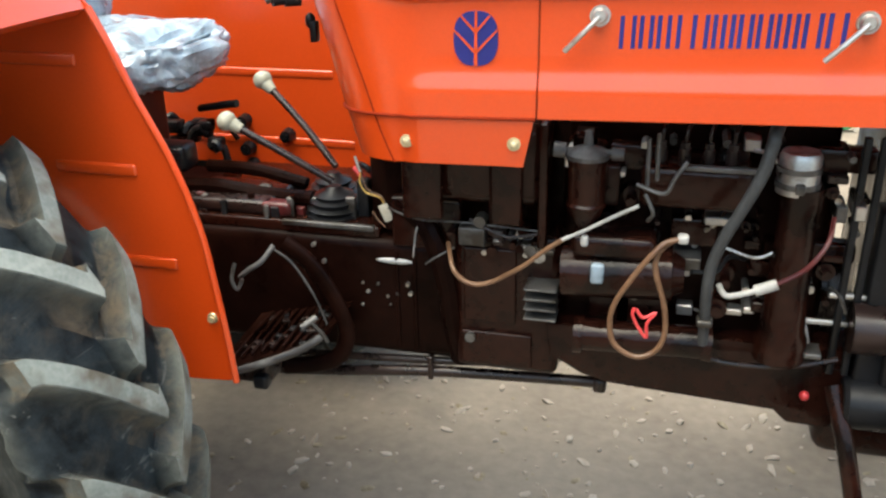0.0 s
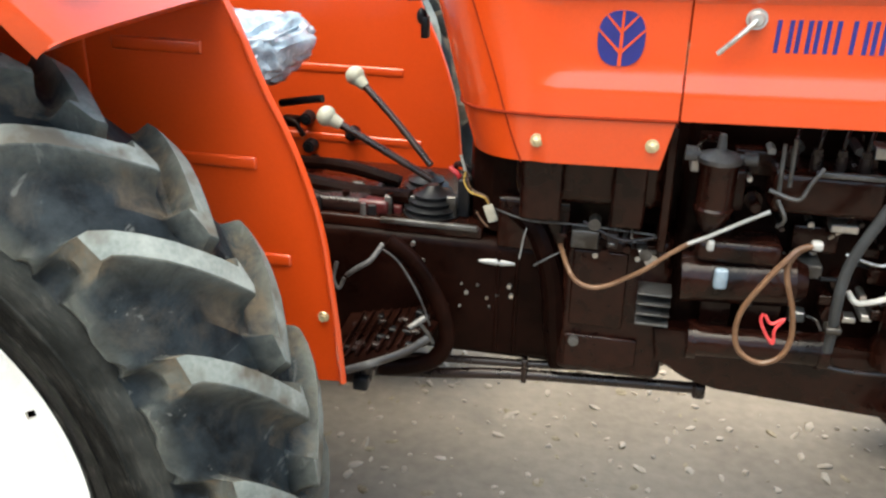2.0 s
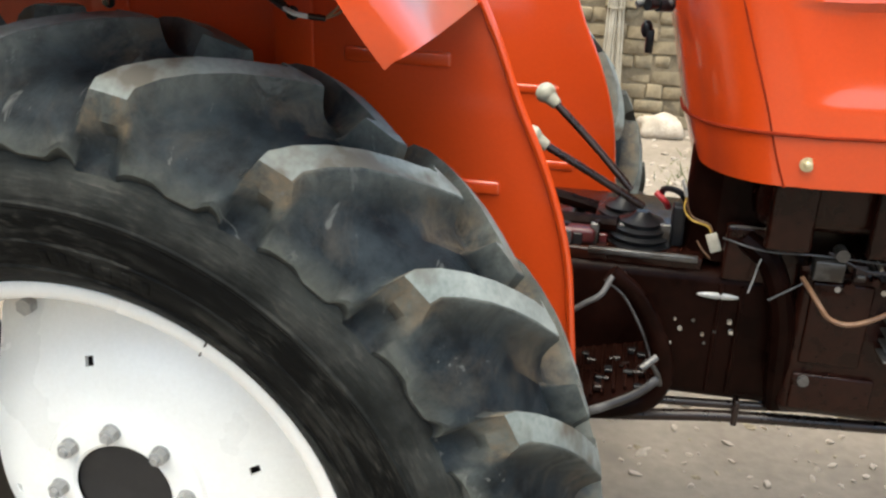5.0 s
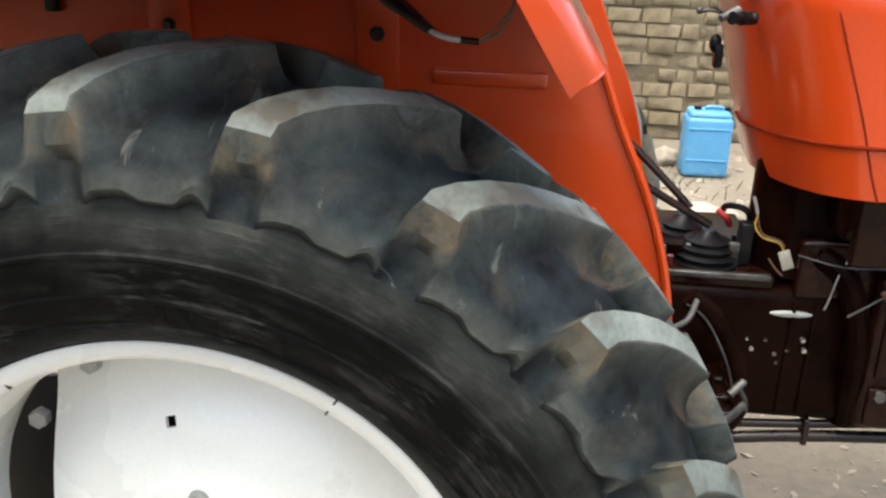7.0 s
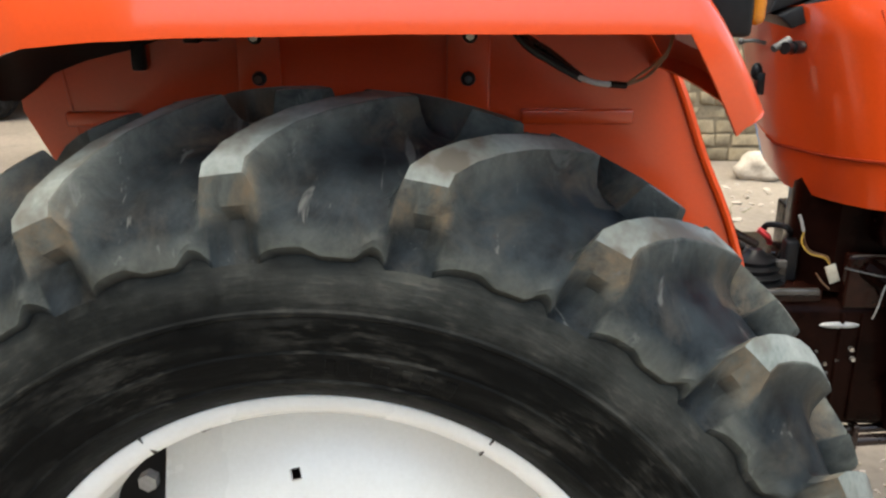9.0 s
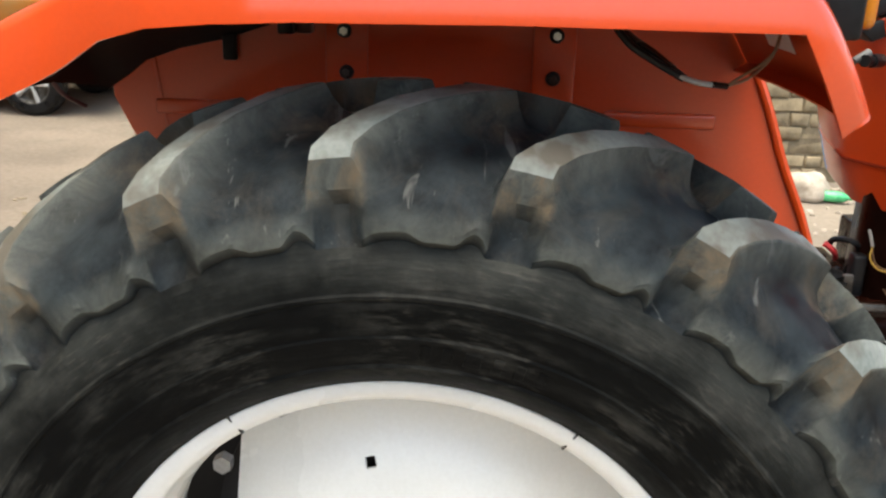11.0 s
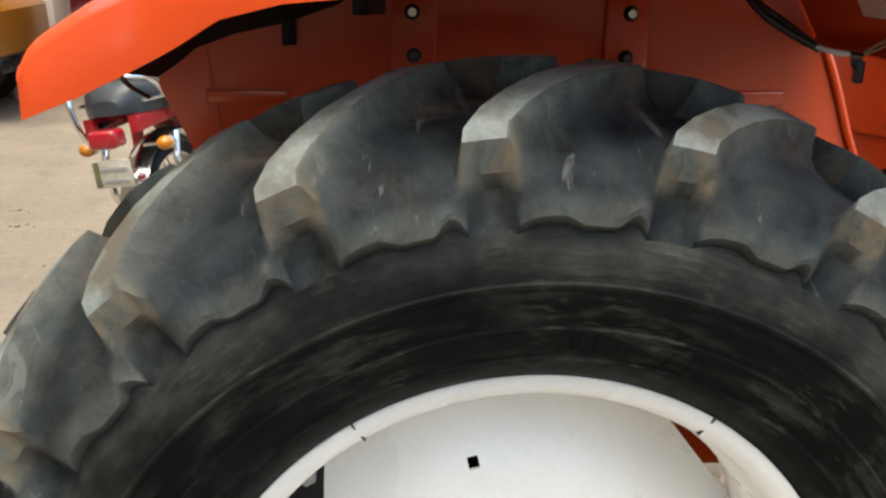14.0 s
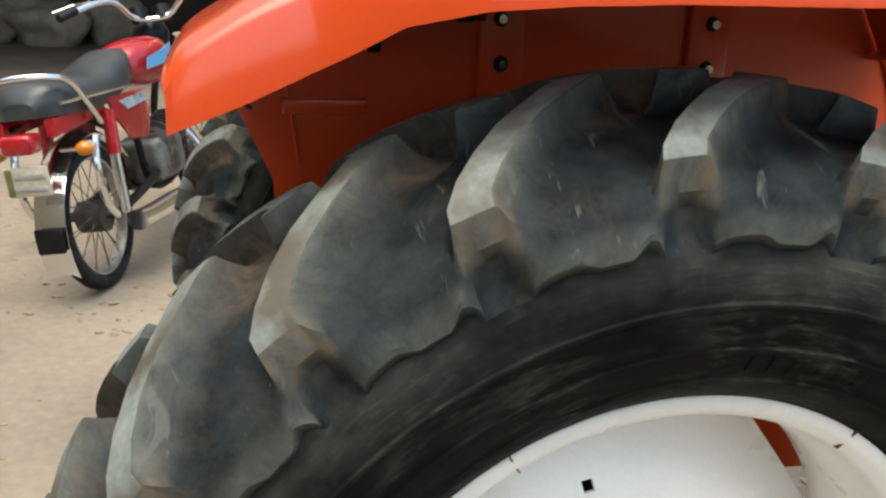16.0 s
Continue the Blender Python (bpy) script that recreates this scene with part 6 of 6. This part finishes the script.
# ---- motorcycle ----
def motorcycle(m):
    """Built along +x from its rear axle, then turned; sizes of a small commuter machine."""
    bike = thing("motorcycle", None, None, "small red motorcycle with black seat and chrome rails", "motorcycle")

    def add(name, bm, mat, parent=None, label="", angle=35):
        return part(name, bm, M[mat], parent or bike, label, angle)

    def wheel_at(x):
        bm = bmesh.new()
        lathe(bm, [(0.215, -0.020), (0.228, -0.024), (0.228, 0.024), (0.215, 0.020)], (x, 0.275), 48, closed=True)
        bmesh.ops.recalc_face_normals(bm, faces=bm.faces[:])
        w = add("wheel", bm, "steel", label="dull chrome spoked wheel")
        bm = bmesh.new()
        lathe(bm, [(0.222, -0.024), (0.245, -0.034), (0.262, -0.030), (0.275, -0.012), (0.276, 0.0), (0.275, 0.012), (0.262, 0.030), (0.245, 0.034), (0.222, 0.024)], (x, 0.275), 48, closed=True)
        bmesh.ops.recalc_face_normals(bm, faces=bm.faces[:])
        add("tyre", bm, "rubber", w, "black motorcycle tyre")
        bm = bmesh.new()
        rod(bm, (x, -0.05, 0.275), (x, 0.05, 0.275), 0.060, seg=24)
        rod(bm, (x, -0.09, 0.275), (x, 0.09, 0.275), 0.014, seg=12)
        add("hub", bm, "scuffed", w)
        bm = bmesh.new()
        for i in range(24):
            a, b = 2 * math.pi * i / 24, 2 * math.pi * (i / 24) + (0.35 if i % 2 else -0.35)
            rod(bm, (x + 0.05 * math.cos(a), 0.02 * (-1) ** i, 0.275 + 0.05 * math.sin(a)), (x + 0.217 * math.cos(b), 0.0, 0.275 + 0.217 * math.sin(b)), 0.0022, seg=5)
        add("spokes", bm, "dull", w)
        return w

    wheel_at(0.0)
    wheel_at(1.19)
    # rear mudguard
    bm = bmesh.new()
    rows = []
    for i in range(15):
        a = radians(35 + 168 * i / 14)
        rows.append([(0.325 * math.cos(a), y, 0.275 + 0.325 * math.sin(a) - 6 * y * y) for y in (-0.055, -0.03, 0, 0.03, 0.055)])
    sheet(bm, rows, 0.003)
    add("rear_mudguard", bm, "chrome", label="chrome rear mudguard")
    bm = bmesh.new()
    rows = []
    for i in range(13):
        a = radians(40 + 130 * i / 12)
        rows.append([(1.19 + 0.31 * math.cos(a), y, 0.275 + 0.31 * math.sin(a) - 6 * y * y) for y in (-0.05, -0.025, 0, 0.025, 0.05)])
    sheet(bm, rows, 0.003)
    add("front_mudguard", bm, "bike_red")
    # seat
    bm = bmesh.new()
    rows = []
    for i in range(21):
        t = i / 20
        x = -0.34 + 0.79 * t
        h = 0.812 - 0.020 * math.sin(t * 2.6) + 0.075 * max(0.0, t - 0.55) / 0.45
        w = 0.125 - 0.02 * abs(t - 0.3) - 0.03 * max(0, t - 0.8) / 0.2
        e = min(1.0, min(t, 1 - t) * 12 + 0.1) ** 0.35
        rows.append([(x, w * e * c, h - 0.115 + (0.115 * e) * s) for c, s in ((-0.96, 0.0), (-1.0, 0.35), (-0.93, 0.75), (-0.7, 0.95), (-0.35, 1.0), (0, 1.0), (0.35, 1.0), (0.7, 0.95), (0.93, 0.75), (1.0, 0.35), (0.96, 0.0))])
    for row in (rows[0], rows[-1]):
        bm.faces.new([bm.verts.new(p) for p in row])
    sheet(bm, rows, 0.012)
    seat_ = add("seat", bm, "vinyl", label="black vinyl double seat", angle=60)
    for s in (-1, 1):
        bm = bmesh.new()
        tube(bm, [(-0.30, 0.128 * s, 0.735), (0.0, 0.132 * s, 0.725), (0.30, 0.12 * s, 0.715)], 0.006, 4, 8)
        add("seat_trim", bm, "chrome", seat_)
    # grab rail
    bm = bmesh.new()
    tube(bm, [(-0.06, -0.135, 0.63), (-0.15, -0.14, 0.72), (-0.24, -0.14, 0.80), (-0.33, -0.11, 0.825), (-0.36, 0.0, 0.828), (-0.37, 0.10, 0.80), (-0.38, 0.11, 0.74), (-0.37, 0.10, 0.66), (-0.34, 0.09, 0.60)], 0.011, 6, 10)
    add("grab_rail", bm, "chrome", label="chrome grab rail round the seat")
    # tank and side covers
    bm = bmesh.new()
    r = bmesh.ops.create_uvsphere(bm, u_segments=32, v_segments=18, radius=1)
    for v in r["verts"]:
        p = v.co
        q = Vector([math.copysign(abs(u) ** 0.7, u) for u in p])
        v.co = Vector((0.61 + 0.20 * q.x, (0.118 + 0.02 * p.x) * q.y, 0.775 + (0.098 + 0.02 * p.x) * q.z))
    tank = add("fuel_tank", bm, "bike_red", label="red fuel tank with pale blue flash", angle=60)
    for s in (-1, 1):
        bm = bmesh.new()
        sheet(bm, [[(0.48, 0.126 * s, 0.80), (0.60, 0.134 * s, 0.815), (0.72, 0.137 * s, 0.84)], [(0.46, 0.124 * s, 0.755), (0.60, 0.133 * s, 0.76), (0.72, 0.136 * s, 0.78)]], 0.002)
        add("tank_flash", bm, "jerry", tank, "pale blue flash")
        bm = bmesh.new()
        slab(bm, [(0.06, 0.70), (0.38, 0.69), (0.42, 0.60), (0.36, 0.50), (0.20, 0.52), (0.10, 0.62)], 0.115 * s - 0.006, 0.115 * s + 0.006, 0.004)
        cover = add("side_cover", bm, "bike_red", label="red side cover")
        bm = bmesh.new()
        slab(bm, [(0.14, 0.675), (0.38, 0.680), (0.40, 0.645), (0.20, 0.635)], 0.124 * s - 0.002, 0.124 * s + 0.002)
        add("cover_flash", bm, "plastic", cover, "pale blue flash on the side cover")
        bm = bmesh.new()
        slab(bm, [(-0.33, 0.69), (0.05, 0.70), (0.05, 0.655), (-0.10, 0.64), (-0.33, 0.63)], 0.09 * s - 0.02, 0.09 * s + 0.02, 0.006)
        add("tail_panel", bm, "bike_red")
        # shock absorber
        bm = bmesh.new()
        rod(bm, (0.03, 0.125 * s, 0.66), (0.012, 0.125 * s, 0.50), 0.024, seg=18)
        shock = add("shock_absorber", bm, "bike_red", label="red and chrome shock absorber")
        bm = bmesh.new()
        rod(bm, (0.013, 0.125 * s, 0.51), (0.0, 0.125 * s, 0.28), 0.019, seg=18)
        add("shock_body", bm, "chrome", shock)
        # indicators
        bm = bmesh.new()
        rod(bm, (-0.26, 0.07 * s, 0.575), (-0.26, 0.14 * s, 0.575), 0.008, seg=10)
        ball(bm, (-0.25, 0.160 * s, 0.575), 0.032, (1, 1, 0.8))
        ind = add("indicator", bm, "chrome", label="amber rear indicator")
        bm = bmesh.new()
        ball(bm, (-0.268, 0.160 * s, 0.575), 0.0315, (0.9, 1, 0.8))
        add("lens", bm, "amber", ind)
        # fork and swinging arm
        bm = bmesh.new()
        rod(bm, (1.19, 0.075 * s, 0.275), (0.98, 0.075 * s, 0.86), 0.018, seg=14)
        add("fork_leg", bm, "chrome")
        bm = bmesh.new()
        tube(bm, [(0.0, 0.09 * s, 0.275), (0.25, 0.085 * s, 0.30), (0.45, 0.08 * s, 0.33)], 0.018, 4, 10)
        add("swinging_arm", bm, "black")
    # tail lamp, number board (plain), mudflap
    bm = bmesh.new()
    box(bm, (-0.41, -0.055, 0.590), (-0.33, 0.055, 0.655), 0.016, 3)
    add("tail_lamp", bm, "bike_red", label="red tail lamp")
    bm = bmesh.new()
    box(bm, (-0.385, -0.075, 0.45), (-0.375, 0.075, 0.55), 0.004)
    plate = add("rear_board", bm, "cream", label="pale board with plain bars")
    bm = bmesh.new()
    box(bm, (-0.389, 0.050, 0.455), (-0.384, 0.072, 0.545), 0.001)
    add("green_bar", bm, "weed", plate)
    for z in (0.468, 0.51):
        bm = bmesh.new()
        box(bm, (-0.389, -0.065, z), (-0.384, 0.04, z + 0.014), 0.001)
        add("grey_bar", bm, "nut", plate)
    bm = bmesh.new()
    box(bm, (-0.345, -0.05, 0.235), (-0.335, 0.05, 0.325), 0.006)
    add("mudflap", bm, "black", label="black rubber mudflap")
    for s in (-1, 1):
        bm = bmesh.new()
        tube(bm, [(-0.16, 0.15 * s, 0.60), (-0.19, 0.15 * s, 0.50), (-0.18, 0.15 * s, 0.38), (-0.12, 0.15 * s, 0.30)], 0.014, 5, 10)
        add("crash_bar", bm, "chrome", label="chrome rear guard bar")
    # engine, silencer, frame
    bm = bmesh.new()
    box(bm, (0.46, -0.11, 0.28), (0.74, 0.11, 0.47), 0.04, 3)
    rod(bm, (0.66, 0, 0.42), (0.90, 0, 0.47), 0.06, seg=20)
    motor = add("engine", bm, "engine_grey", label="finned grey engine")
    for i in range(6):
        bm = bmesh.new()
        rod(bm, (0.70 + 0.03 * i, 0, 0.43 + 0.006 * i), (0.71 + 0.03 * i, 0, 0.432 + 0.006 * i), 0.085, seg=20)
        add("cooling_fin", bm, "engine_grey", motor)
    bm = bmesh.new()
    tube(bm, [(0.88, -0.06, 0.44), (0.90, -0.12, 0.32), (0.75, -0.13, 0.23), (0.45, -0.145, 0.22), (0.2, -0.15, 0.225), (0.02, -0.155, 0.24)], lambda t: 0.018 + 0.022 * min(1, max(0, (t - 0.45) * 5)), 6, 16)
    add("silencer", bm, "chrome", label="chrome silencer")
    for s in (-0.05, 0.05):
        bm = bmesh.new()
        tube(bm, [(0.96, 0, 0.84), (0.86, s, 0.55), (0.80, s, 0.30), (0.45, s, 0.28), (0.36, s, 0.55), (0.0, s * 1.8, 0.66), (-0.30, s * 1.6, 0.66)], 0.016, 4, 10)
        add("frame_tube", bm, "black")
    # headlamp and handlebar, turned to the left
    turn = Matrix.Translation((0.93, 0, 0)) @ Matrix.Rotation(radians(32), 4, "Z") @ Matrix.Translation((-0.93, 0, 0))
    bm = bmesh.new()
    tube(bm, [(0.74, -0.36, 1.00), (0.82, -0.24, 1.03), (0.89, -0.15, 1.02), (0.93, -0.08, 0.95), (0.94, 0.0, 0.935), (0.93, 0.08, 0.95), (0.89, 0.15, 1.02), (0.82, 0.24, 1.03), (0.74, 0.36, 1.00)], 0.012, 6, 10)
    bm.transform(turn)
    bar = add("handlebar", bm, "chrome", label="chrome handlebar with black grips")
    for s in (-1, 1):
        bm = bmesh.new()
        tube(bm, [(0.705, 0.41 * s, 0.985), (0.76, 0.335 * s, 1.01)], 0.018, 2, 12)
        bm.transform(turn)
        add("grip", bm, "black", bar)
        bm = bmesh.new()
        tube(bm, [(0.80, 0.27 * s, 1.04), (0.86, 0.33 * s, 1.03), (0.84, 0.42 * s, 1.01)], 0.005, 4, 8)
        bm.transform(turn)
        add("brake_lever", bm, "chrome", bar)
    bm = bmesh.new()
    ball(bm, (1.07, 0, 0.86), 0.085, (0.9, 1, 1), 24)
    rod(bm, (0.96, -0.05, 0.93), (0.98, -0.05, 0.985), 0.04, seg=18)
    rod(bm, (0.96, 0.05, 0.93), (0.98, 0.05, 0.985), 0.04, seg=18)
    bm.transform(turn)
    add("headlamp", bm, "black", label="black headlamp and dials")
    bike.matrix_basis = m
    return bike


motorcycle(pose(-0.985, 2.29, 0.0, 0, 0, 73) @ pose(0, 0, 0, -9, 0, 0) @ Matrix.Diagonal((1.12, 1.12, 1.12, 1)))
